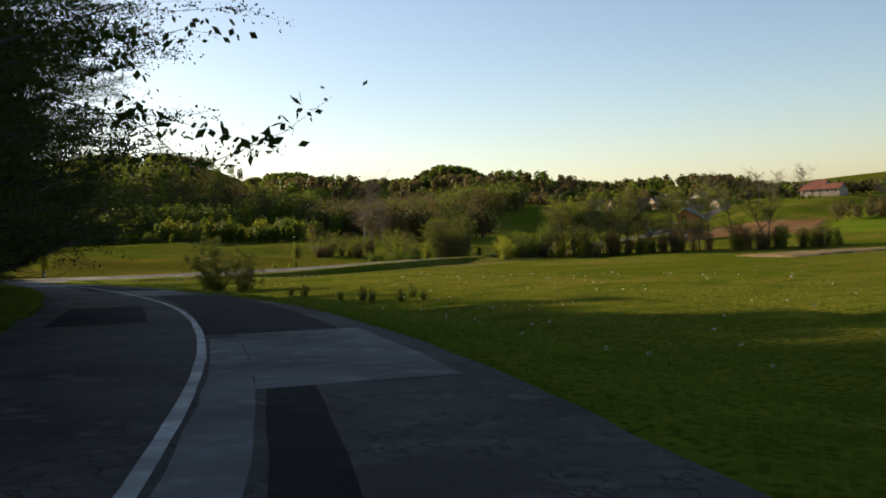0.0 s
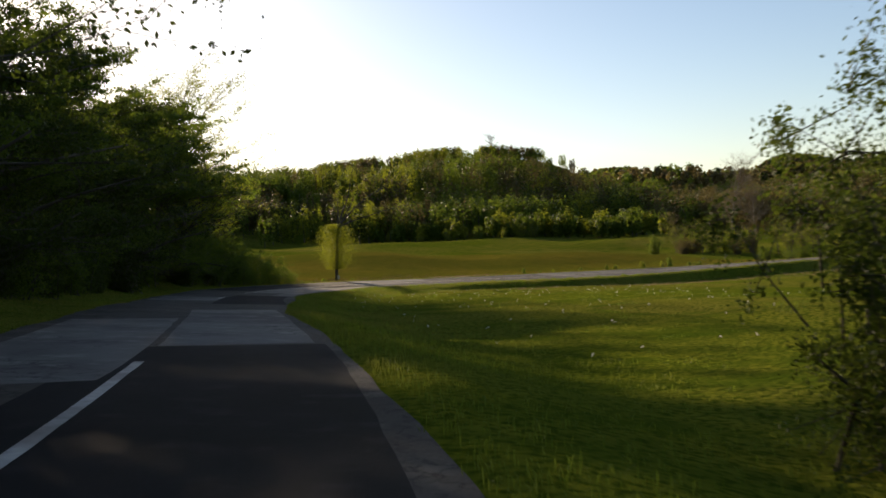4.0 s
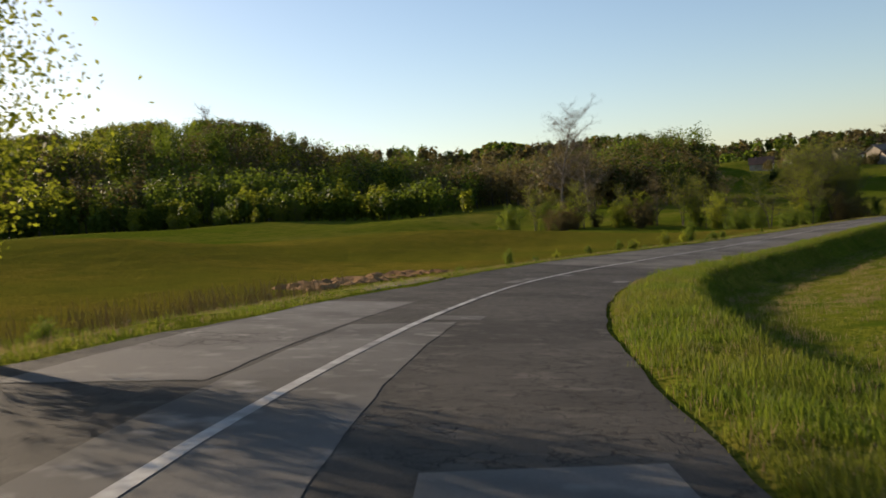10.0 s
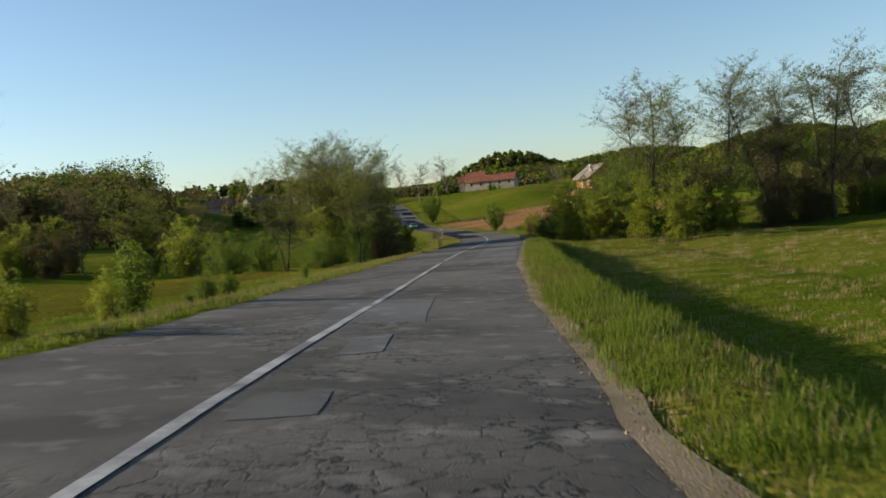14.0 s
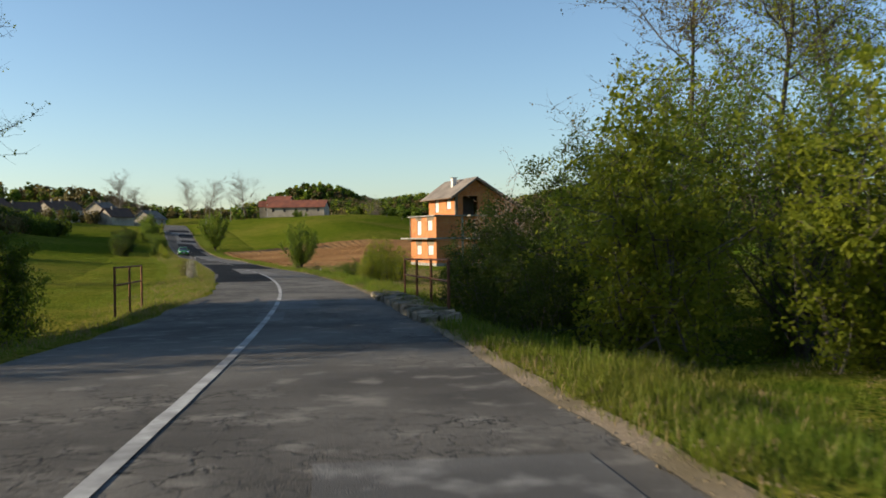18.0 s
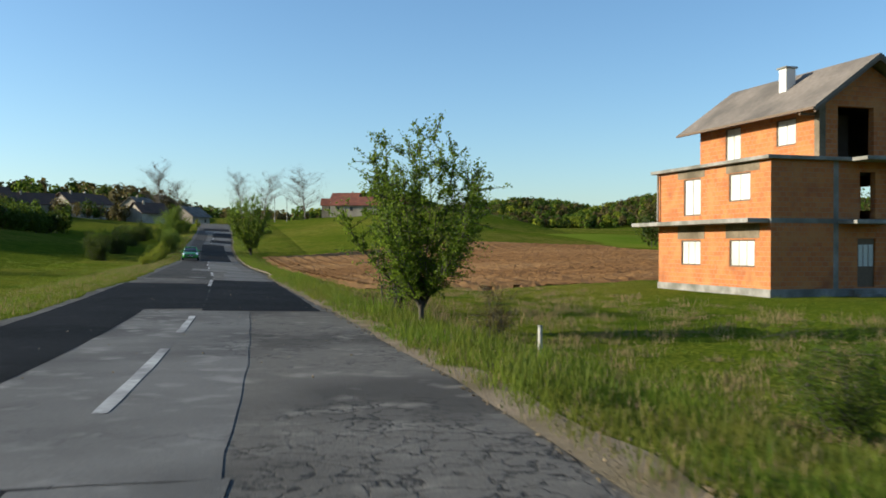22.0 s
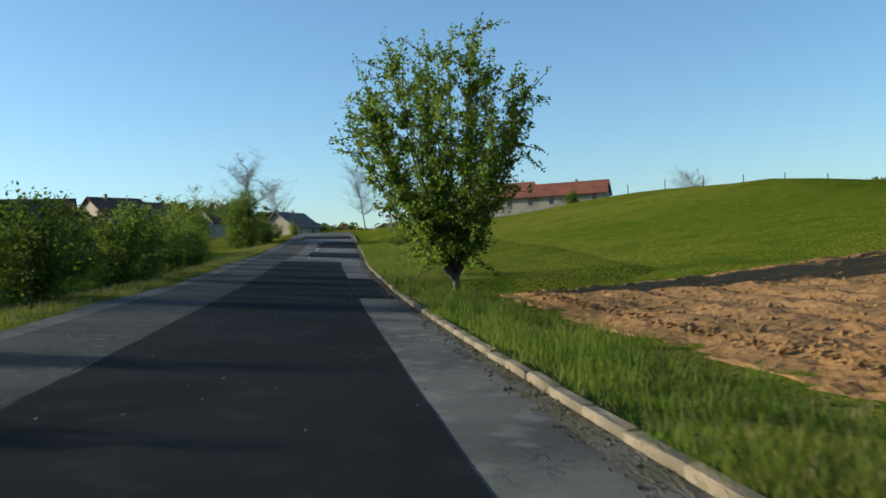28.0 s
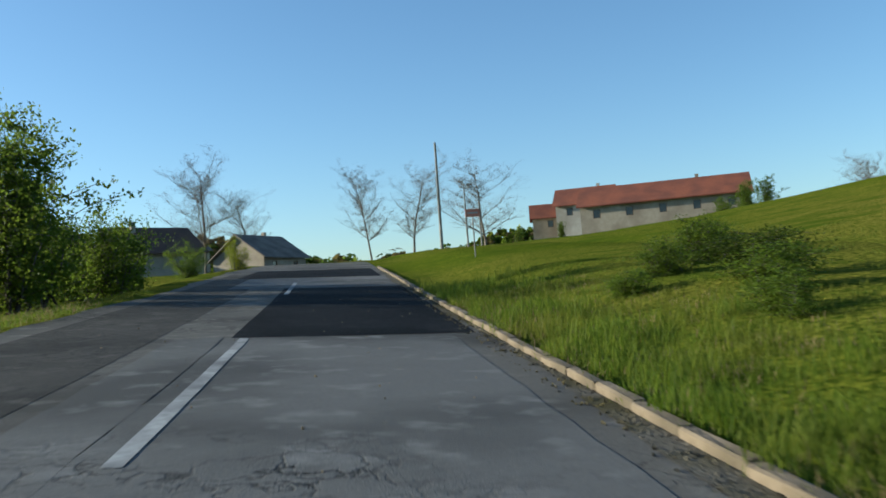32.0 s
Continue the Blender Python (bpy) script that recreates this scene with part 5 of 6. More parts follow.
M_ROOFRED = surface("red_roof_tile", (0.1716, 0.0546, 0.02964), (0.2184, 0.0741, 0.039), (0.1248, 0.0429, 0.0273), fine=4, broad=0.4, rough=0.85, bump=0.7, bump_scale=7, dist=0.05)
M_ROOFBROWN = surface("brown_roof_tile", (0.085, 0.05, 0.034), (0.12, 0.07, 0.048), (0.07, 0.045, 0.035), fine=4, broad=0.4, rough=0.9, bump=0.7, bump_scale=7, dist=0.05)
M_PLASTER = surface("cream_plaster", (0.312, 0.2652, 0.2028), (0.3744, 0.3276, 0.2574), (0.234, 0.195, 0.1482), fine=2, broad=0.4, rough=0.9, bump=0.3)
M_WHITE = surface("white_plaster", (0.4056, 0.3744, 0.3276), (0.468, 0.4368, 0.3822), (0.312, 0.2808, 0.234), fine=2, broad=0.4, rough=0.9, bump=0.3)
M_OLDWOOD = surface("old_boards", (0.1092, 0.078, 0.0507), (0.156, 0.117, 0.078), (0.078, 0.0546, 0.039), fine=12, broad=1, rough=0.9, bump=0.6)
M_INSIDE = surface("dim_interior", (0.10, 0.07, 0.05), (0.14, 0.10, 0.07), fine=2, rough=0.95, bump=0.2)
M_GLASS = surface("window_glass", (0.03, 0.035, 0.04), (0.045, 0.05, 0.055), fine=1, rough=0.08, bump=0.0, spec=0.6)


def wall_cells(axis, at, a0, a1, z0, z1, thick, holes):
    """A wall along x (axis 0) or y (axis 1) from a0 to a1, with holes (a0, a1, z0, z1) through it."""
    bm = bmesh.new()
    us = sorted({a0, a1, *(h[0] for h in holes), *(h[1] for h in holes)})
    zs = sorted({z0, z1, *(h[2] for h in holes), *(h[3] for h in holes)})
    for u0, u1 in zip(us, us[1:]):
        for w0, w1 in zip(zs, zs[1:]):
            um, wm = (u0 + u1) / 2, (w0 + w1) / 2
            if any(h[0] < um < h[1] and h[2] < wm < h[3] for h in holes):
                continue
            if axis == 0:
                box(u0, at, w0, u1, at + thick, w1, bm=bm)
            else:
                box(at, u0, w0, at + thick, u1, w1, bm=bm)
    bmesh.ops.remove_doubles(bm, verts=bm.verts, dist=0.001)
    return bm


def prism(points, y0, y1, bm=None):
    """An outline in x and z, drawn out along y."""
    bm = bm or bmesh.new()
    a = [bm.verts.new((x, y0, z)) for x, z in points]
    b = [bm.verts.new((x, y1, z)) for x, z in points]
    bm.faces.new(a)
    bm.faces.new(b[::-1])
    for i in range(len(a)):
        j = (i + 1) % len(a)
        bm.faces.new((a[j], a[i], b[i], b[j]))
    bmesh.ops.recalc_face_normals(bm, faces=bm.faces)
    return bm


def window(parent, axis, at, a0, a1, z0, z1, panes=3, out=-1, shutter=True, name="window"):
    """Frame, sill and closed white shutters or glass, set into a wall's hole."""
    def bx(u0, u1, w0, w1, d0, d1, bev=0.0):
        lo, hi = at + min(d0 * out, d1 * out), at + max(d0 * out, d1 * out)
        return box(u0, lo, w0, u1, hi, w1, bev) if axis == 0 else box(lo, u0, w0, hi, u1, w1, bev)
    w = part(name, bx(a0, a1, z0, z1, -0.16, -0.12), M_GLASS, parent)
    t = 0.06
    for u0, u1, w0, w1 in ((a0, a0 + t, z0, z1), (a1 - t, a1, z0, z1), (a0 + t, a1 - t, z0, z0 + t), (a0 + t, a1 - t, z1 - t, z1)):
        part("frame", bx(u0, u1, w0, w1, -0.115, -0.02), M_DARKWOOD, w)
    n = panes
    wd = (a1 - a0 - 2 * t) / n
    for k in range(n):
        u = a0 + t + k * wd
        part("shutter" if shutter else "mullion", bx(u + 0.02, u + wd - 0.02, z0 + t + 0.01, z1 - t - 0.01, -0.10, -0.06) if shutter else bx(u + wd - 0.03, u + wd + 0.03, z0 + t, z1 - t, -0.10, -0.05), M_SHUTTER if shutter else M_DARKWOOD, w)
    return w


def brick_house():
    """Unfinished three-storey house of bare brick; local x along the gable, y along the sunlit side."""
    h = new("unfinished_brick_house")
    L, W = 8.5, 10.2
    f1, f2, f3 = 2.95, 5.5, 7.95
    win0 = [(1.0, 2.75, 1.15, 2.3), (4.9, 6.5, 1.15, 2.3)]
    win1 = [(1.3, 2.8, 3.9, 5.1), (4.9, 6.3, 3.4, 5.1)]
    door0 = [(4.2, 5.1, 0.35, 2.35)]
    hole1 = [(4.3, 5.1, 3.1, 5.1)]
    w = part("wall", wall_cells(1, 0, 0, L, 0.3, f1, 0.3, win0), M_BRICK, h, "sunlit bare orange brick wall")
    part("wall", wall_cells(1, 0, 0, L, f1 + 0.2, f2, 0.3, win1), M_BRICK, h)
    part("wall", wall_cells(0, 0, 0.302, W, 0.3, f1, 0.3, door0), M_BRICK, h)
    part("wall", wall_cells(0, 0, 0.302, W, f1 + 0.2, f2, 0.3, hole1), M_BRICK, h)
    part("wall", wall_cells(0, L - 0.3, 0.302, W, 0.3, f2, 0.3, []), M_BRICK, h)
    part("wall", wall_cells(1, W - 0.3, 0.302, L - 0.302, 0.3, f2, 0.3, [(2, 3.5, 1.1, 2.3), (5, 6.5, 3.8, 5.0)]), M_BRICK, h)
    # upper storey, set back behind a terrace
    X = 2.3
    win2 = [(1.4, 2.7, 6.3, 7.45), (5.2, 6.4, 6.0, 7.55)]
    part("wall", wall_cells(1, X, 0, L, f2 + 0.16, f3, 0.3, win2), M_BRICK, h)
    gab = [(X + 0.302, f2 + 0.16), (3.2, f2 + 0.16), (3.2, 7.75), (5.0, 7.75), (5.0, f2 + 0.16), (W, f2 + 0.16), (W, 6.35), (4.7, 9.55), (X + 0.302, f3)]
    part("gable", prism(gab, 0, 0.3), M_BRICK, h, "bare brick gable with a large dark opening")
    back = [(X + 0.302, f2 + 0.16), (W, f2 + 0.16), (W, 6.35), (4.7, 9.55), (X + 0.302, f3)]
    part("gable", prism(back, L - 0.3, L), M_BRICK, h)
    part("wall", box(W - 0.3, 0.302, f2 + 0.16, W, L - 0.302, 6.2), M_BRICK, h)
    # floors and slabs
    part("plinth", box(-0.06, -0.06, -0.4, W + 0.05, L + 0.05, 0.3, 0.02), M_CONC, h, "grey concrete plinth")
    part("floor_slab", box(0.0, -0.02, f1, W, L, f1 + 0.2), M_CONC, h)
    part("balcony_slab", box(-1.0, 0.1, f1 + 0.01, -0.003, L + 0.9, f1 + 0.19, 0.015), M_CONC, h, "thin concrete balcony slab")
    part("terrace_slab", box(-0.3, -0.25, f2, W + 0.3, L + 0.3, f2 + 0.15, 0.015), M_CONC, h)
    part("terrace_canopy", box(3.6, -1.2, f2 - 0.02, W + 0.1, -0.252, f2 + 0.13, 0.015), M_CONC, h)
    part("entrance_canopy", box(3.2, -1.1, f1 - 0.02, 5.4, -0.022, f1 + 0.13, 0.015), M_CONC, h)
    part("inner_wall", box(3.0, 1.8, f2 + 0.16, 5.3, 1.9, 7.7), M_INSIDE, h)
    part("inner_wall", box(4.0, 1.6, f1 + 0.2, 5.4, 1.7, 5.2), M_INSIDE, h)
    for z0, z1 in ((2.35, f1 - 0.002), (5.12, f2 - 0.002)):
        for y0, y1 in ((0.7, 3.0), (4.6, 6.8)):
            part("lintel", box(-0.012, y0, z0, 0.2, y1, z1), M_KERB, h)
    for z0, z1 in ((0.3, f1), (f1 + 0.2, f2)):
        part("corner_column", box(3.0, -0.012, z0, 3.25, 0.15, z1), M_CONC, h)
    part("corner_column", box(X - 0.012, -0.012, f2 + 0.16, X + 0.3, 0.28, f3), M_KERB, h)
    for a0, a1, z0, z1 in win0:
        window(h, 1, 0.0, a0, a1, z0, z1, 3, -1)
    for a0, a1, z0, z1 in win1:
        window(h, 1, 0.0, a0, a1, z0, z1, 2, -1)
    for a0, a1, z0, z1 in win2:
        window(h, 1, X, a0, a1, z0, z1, 2, -1)
    d = part("door", box(4.2, 0.08, 0.35, 5.1, 0.14, 2.35), M_DARKWOOD, h, "brown panelled entrance door")
    for k in range(3):
        part("panel", box(4.3 + 0.26 * k, 0.055, 1.2, 4.5 + 0.26 * k, 0.079, 2.1), M_SHUTTER, d)
    for k in range(4):
        part("step", box(3.9 - 0.05 * k, -1.25 + 0.30 * k, -0.4, 5.4, -0.95 + 0.30 * k - 0.002 if k < 3 else -0.062, -0.25 + 0.17 * k), M_CONC, h)
    # roof, steeper and longer towards the back
    ex, ez, rx, rz, wx, wz = X - 0.75, 7.45, 4.7, 9.72, W + 0.7, 6.02
    part("roof_slope", prism([(ex, ez), (rx, rz), (rx, rz + 0.16), (ex - 0.03, ez + 0.14)], -0.7, L + 0.8), M_ROOFGREY, h, "weathered grey tiled roof slope")
    part("roof_slope", prism([(rx + 0.002, rz), (wx, wz), (wx + 0.03, wz + 0.14), (rx + 0.002, rz + 0.16)], -0.7, L + 0.8), M_ROOFGREY, h)
    part("fascia", prism([(ex, ez - 0.12), (rx, rz - 0.12), (wx, wz - 0.12), (wx, wz - 0.004), (rx, rz - 0.004), (ex, ez - 0.004)], -0.68, -0.60), M_DARKWOOD, h)
    part("rafter", box(ex, 0.2, ez - 0.1, X, 0.32, ez - 0.01), M_OLDWOOD, h)
    part("gutter", box(ex - 0.12, -0.7, ez + 0.0, ex - 0.034, L + 0.8, ez + 0.1), M_DARKWOOD, h)
    ch = part("chimney", box(3.35, 3.4, 8.3, 3.85, 3.9, 9.95, 0.01), M_SHUTTER, h, "white plastered chimney")
    part("cap", box(3.28, 3.33, 9.952, 3.92, 3.97, 10.03), M_CONC, ch)
    r = np.random.default_rng(3)
    stems = []
    for k in range(110):
        x0, z0, z1 = r.uniform(6.0, W), r.uniform(-0.2, 2.2), r.uniform(2.6, 5.3)
        xm = x0 + r.normal(0, 0.12)
        stems += [(x0, -0.06, z0, xm, -0.05, (z0 + z1) / 2, 0.022, 0.018), (xm, -0.05, (z0 + z1) / 2, xm + r.normal(0, 0.15), -0.04, z1, 0.018, 0.008)]
    v, f = tubes(stems, 4)
    new("creeper", mesh_from("creeper", v, f, M_BARK, True)).parent = h
    bm = bmesh.new()
    bmesh.ops.create_cone(bm, cap_ends=True, segments=8, radius1=0.05, radius2=0.05, depth=2.4, matrix=Matrix.Translation((-0.12, L - 0.1, 4.3)))
    part("downpipe", bm, M_CONC, h)
    h.matrix_basis = pose(68.1, 273.4, float(land(np.array([71.0]), np.array([276.0]))[0]) + 0.05, 0, 0, -24)
    return tagged(h, "unfinished three-storey house of bare orange brick, grey roof", "house")


brick_house()


def cottage(x, y, turn, w, d, wall_h, roof_h, wall, roof, label, name="village_house", windows=2, z=None):
    h = new(name)
    z = float(land(np.array([x]), np.array([y]))[0]) if z is None else z
    holes = [(-w / 2 + (k + 0.5) * w / windows - 0.5, -w / 2 + (k + 0.5) * w / windows + 0.5, wall_h - 1.9, wall_h - 0.7) for k in range(windows)]
    part("wall", wall_cells(0, -d / 2, -w / 2, w / 2, -0.6, wall_h, 0.3, holes), wall, h)
    part("wall", box(-w / 2, d / 2 - 0.3, -0.6, w / 2, d / 2, wall_h), wall, h)
    g = [(-d / 2 + 0.302, -0.6), (d / 2 - 0.302, -0.6), (d / 2 - 0.302, wall_h), (0, wall_h + roof_h - 0.12), (-d / 2 + 0.302, wall_h)]
    for x0, x1 in ((-w / 2, -w / 2 + 0.3), (w / 2 - 0.3, w / 2)):
        bm = prism(g, x0, x1)
        for v in bm.verts:
            v.co = Vector((v.co.y, v.co.x, v.co.z))
        bmesh.ops.recalc_face_normals(bm, faces=bm.faces)
        part("gable", bm, wall, h)
    o = 0.55
    dz = roof_h / (d / 2) * o
    for sg in (-1, 1):
        bm = prism([(sg * 0.001, wall_h + roof_h), (sg * (d / 2 + o), wall_h - dz), (sg * (d / 2 + o), wall_h - dz + 0.16), (sg * 0.001, wall_h + roof_h + 0.18)], -w / 2 - 0.5, w / 2 + 0.5)
        for v in bm.verts:
            v.co = Vector((v.co.y, v.co.x, v.co.z))
        bmesh.ops.recalc_face_normals(bm, faces=bm.faces)
        part("roof_slope", bm, roof, h)
    part("chimney", box(w * 0.2, 0.5, wall_h + roof_h * 0.5, w * 0.2 + 0.5, 1.0, wall_h + roof_h + 0.7), wall, h)
    for a0, a1, z0, z1 in holes:
        window(h, 0, -d / 2, a0, a1, z0, z1, 1, -1, False)
    h.matrix_basis = pose(x, y, z, 0, 0, turn)
    return tagged(h, label, "house")


# the farm on the hill: long barn and the taller house behind its end
cottage(206, 488.5, -50.3, 22, 9, 3.4, 2.6, M_PLASTER, M_ROOFRED, "long low farm barn with a red tiled roof", "farm_barn", 5, 2.6)
cottage(213.8, 512, -50.3, 9, 8.5, 5.7, 2.7, M_WHITE, M_ROOFRED, "white farmhouse with a red tiled roof", "farmhouse", 2, 2.8)
cottage(213.5, 521, -40, 6, 6, 4.2, 2.2, M_PLASTER, M_ROOFRED, "small shed with a red tiled roof", "farm_shed", 1, 3.2)
VILLAGE = [(157, 514, 30, 0, 1), (122, 512, 200, 0, 0), (108, 505, 170, 0, 0), (96, 498, 190, 0, 0), (86, 512, 160, 0, 0), (132, 530, 205, 1, 0), (140, 505, 190, 0, 0), (160, 560, 210, 0, 1)]
for k, (x, y, t, c, r_) in enumerate(VILLAGE):
    cottage(x, y, t, 9 + k % 3, 8, 3.2 + 0.8 * (k % 2), 2.8, (M_PLASTER, M_WHITE)[c], (M_ROOFBROWN, M_ROOFGREY)[r_], ("cream village house with a " if c == 0 else "white village house with a ") + ("brown tiled roof" if r_ == 0 else "grey roof"))

# ---------------------------------------------------------------- the bridge
def railing(s_list, off, label, drop=0.0, h=1.08):
    root = new("bridge_railing")
    base = along(s_list[0], off)
    prev = None
    for s in s_list:
        p = along(s, off) - base
        z = float(p[2]) + drop
        bm = box(p[0] - 0.028, p[1] - 0.028, z - 0.3, p[0] + 0.028, p[1] + 0.028, z + h, 0.006)
        part("post", bm, M_RUST, root)
        if prev is not None:
            for hh in (h - 0.03, h * 0.52):
                a, b = prev + np.array([0, 0, drop + hh]), p + np.array([0, 0, drop + hh])
                v, f = tubes([(*a, *b, 0.026, 0.026)], 8)
                ob = new("rail", mesh_from("rail", v, f, M_RUST, True))
                ob.parent = root
        prev = p
    root.matrix_basis = Matrix.Translation(base)
    return tagged(root, label, "railing")


railing([248.0, 250.75, 253.5, 256.25], 4.15, "rusty iron railing on the bridge's stone parapet", 0.24, 1.06)
railing([255.0, 257.4, 259.8], -4.3, "dark rusty iron railing on the far side of the bridge", 0.1, 1.12)


def parapet():
    root = new("bridge_parapet")
    base = along(244.0, 3.75)
    r = np.random.default_rng(9)
    s = 246.5
    while s < 258.6:
        ln = r.uniform(0.28, 0.6)
        for off, w in ((3.52, 0.42), (3.98, 0.46)):
            c = along(s + ln / 2, off + r.normal(0, 0.02)) - base
            bm = box(-ln / 2 + 0.01, -w / 2, -0.55, ln / 2 - 0.01, w / 2, 0.17 + r.normal(0, 0.022), 0.035)
            for v in bm.verts:
                v.co += Vector(r.normal(0, 0.022, 3))
            bm.transform(pose(*c, 0, 0, heading(s) + 90 + r.normal(0, 2)))
            part("stone", bm, M_STONE, root)
        s += ln
    root.matrix_basis = Matrix.Translation(base)
    return tagged(root, "low crumbling parapet of dirty weathered stones", "parapet", "", "structure")


parapet()

# ---------------------------------------------------------------- poles and small things
def utility_pole(x, y, height, lean, label, z=None, arms=True):
    root = new("utility_pole")
    v, f = tubes([(0, 0, -0.4, lean, 0, height, 0.13, 0.08)], 10)
    ob = new("shaft", mesh_from("pole_shaft", v, f, M_CONC, True))
    ob.parent = root
    if not arms:
        root.matrix_basis = pose(x, y, float(land(np.array([x]), np.array([y]))[0]))
        return tagged(root, label, "utility pole")
    part("crossarm", box(lean - 0.6, -0.05, height - 0.5, lean + 0.6, 0.05, height - 0.4), M_CONC, root)
    for k in (-0.5, 0, 0.5):
        part("insulator", box(lean + k - 0.04, -0.04, height - 0.398, lean + k + 0.04, 0.04, height - 0.25), M_WHITE, root)
    z = float(land(np.array([x]), np.array([y]))[0]) if z is None else z
    root.matrix_basis = pose(x, y, z)
    return tagged(root, label, "utility pole")


utility_pole(148.2, 458.7, 8.0, 0.05, "tall pale concrete power pole beside the road", arms=False)
utility_pole(169.5, 484.8, 7.8, 0.0, "thin power pole at the top of the rise")
utility_pole(182.7, 499.9, 7.6, 0.0, "thin power pole at the top of the rise")


def marker(s, off, h, mat, label, name="marker_post"):
    root = new(name)
    part("stake", box(-0.03, -0.03, -0.2, 0.03, 0.03, h, 0.008), mat, root)
    part("cap", box(-0.034, -0.034, h + 0.001, 0.034, 0.034, h + 0.04, 0.008), M_CONC, root)
    p = along(s, off)
    root.matrix_basis = pose(p[0], p[1], float(land(p[:1], p[1:2])[0]))
    return tagged(root, label, "marker post")


marker(306, 5.8, 0.5, M_WHITE, "short white boundary post in the grass")
marker(297, -5.2, 0.6, M_CONC, "short grey boundary post in the meadow")


def road_sign():
    root = new("road_sign")
    v, f = tubes([(0, 0, -0.3, 0, 0, 2.15, 0.03, 0.03)], 8)
    ob = new("post", mesh_from("sign_post", v, f, M_CONC, True))
    ob.parent = root
    part("panel", box(-0.33, -0.055, 1.78, 0.33, -0.035, 2.13, 0.005), surface("red_sign", (0.52, 0.17, 0.11), (0.60, 0.24, 0.16), fine=2, rough=0.5, bump=0), root, "red and pale sign board")
    part("border", box(-0.24, -0.059, 1.92, 0.24, -0.0555, 1.99), M_WHITE, root)
    p = np.array([134.6, 436.1])
    root.matrix_basis = pose(p[0], p[1], float(land(p[:1], p[1:2])[0]), 0, 0, heading(480))
    return tagged(root, "small red and white road sign on a thin post", "road sign")


road_sign()


def pollard():
    """Leaning old trunk with a leafy sleeve and long bare limbs reaching over the road."""
    r = np.random.default_rng(4)
    root = new("pollard_tree")
    segs = [(0, 0, -0.3, 0.12, 0, 2.0, 0.17, 0.15), (0.12, 0, 2.0, 0.35, 0.05, 4.2, 0.15, 0.12), (0.35, 0.05, 4.2, 0.55, 0.1, 5.6, 0.12, 0.09)]
    tips = []

    def limb(p, d, n, length, rad):
        p, d = np.array(p, float), np.array(d, float)
        for i in range(n):
            d = d + r.normal(0, 0.09, 3)
            d /= np.linalg.norm(d)
            q = p + d * length / n
            segs.append((*p, *q, rad * (1 - 0.8 * i / n), rad * (1 - 0.8 * (i + 1) / n)))
            if i > 1:
                for _ in range(2):
                    e = q + (d * 0.6 + r.normal(0, 0.5, 3)) * r.uniform(0.3, 0.8)
                    segs.append((*q, *e, 0.014, 0.005))
                    tips.append(e)
            p = q
        tips.append(p)

    for d, ln, rad in (((0.08, 0, 1), 3.4, 0.10), ((0.24, 0.1, 1), 5.6, 0.085), ((0.80, 0.05, 0.66), 8.2, 0.10), ((0.80, 0.2, 0.62), 7.0, 0.08), ((0.5, -0.2, 0.9), 4.5, 0.05)):
        limb((0.5, 0.08, 5.2), np.array(d) / np.linalg.norm(d), 7, ln, rad)
    v, f = tubes(segs, 6)
    ob = new("trunk", mesh_from("pollard_trunk", v, f, M_BARK, True))
    ob.parent = root
    n = 15000
    c = np.stack([0.15 + r.normal(0, 0.62, n), r.normal(0, 0.62, n), r.uniform(1.3, 5.5, n)], 1)
    c[:, :2] *= (0.5 + 0.8 * np.sin((c[:, 2:3] - 1.2) / 4.4 * 3.0).clip(0.1, 1))
    for _ in range(70):
        z0, a0 = r.uniform(1.6, 4.9), r.uniform(0, 6.283)
        reach = r.uniform(0.5, 1.15)
        segs.append((0.2, 0.03, z0, 0.2 + reach * math.cos(a0), reach * math.sin(a0), z0 + reach * 0.7, 0.016, 0.005))
    v, f = tubes(segs, 6)
    old = ob.data
    ob.data = mesh_from("pollard_limbs", v, f, M_BARK, True)
    bpy.data.meshes.remove(old)
    t2 = np.array(tips)[r.integers(0, len(tips), 2600)] + r.normal(0, 0.15, (2600, 3))
    v, f = leaves(np.concatenate([c, t2]), 0.046, r)
    ob = new("crown", mesh_from("pollard_crown", v, f, M_LEAF_YEL))
    ob.parent = root
    part("tag", box(0.15, -0.34, 0.35, 0.36, -0.17, 0.72, 0.03), M_WHITE, root, "small white tag tied to the trunk")
    p = np.array([-53.7, 118.5])
    root.matrix_basis = pose(p[0], p[1], float(land(p[:1], p[1:2])[0]) - 0.05, 0, 0, 18)
    return tagged(root, "leaning pollard tree with a leafy trunk and bare limbs", "tree")


pollard()

# ---------------------------------------------------------------- kerb stones
def kerb(s0, s1):
    root = new("kerb")
    r = np.random.default_rng(21)
    kinds = []
    for k in range(5):
        bm = box(-0.065, -0.495, -0.25, 0.065, 0.495, 0.085, 0.014)
        for v in bm.verts:
            v.co += Vector(r.normal(0, 0.006, 3))
        me = bpy.data.meshes.new("kerb_stone")
        bm.to_mesh(me)
        bm.free()
        me.materials.append(M_KERB)
        kinds.append(me)
    s = s0
    k = 0
    while s < s1:
        p = along(s, float(edge_right(s)) + 0.10)
        ob = new("kerb_stone", kinds[k % 5])
        ob.parent = root
        rise = math.degrees(math.atan(float(along(s + 1, 3.0)[2] - along(s - 1, 3.0)[2]) / 2))
        ob.matrix_basis = pose(*p, rise, r.normal(0, 1.0), heading(s) + r.normal(0, 0.4)) @ Matrix.Translation((r.normal(0, 0.006), 0, r.normal(0, 0.006)))
        s += 1.0
        k += 1
    return tagged(root, "row of worn pale concrete kerb stones", "kerb", "", "structure")


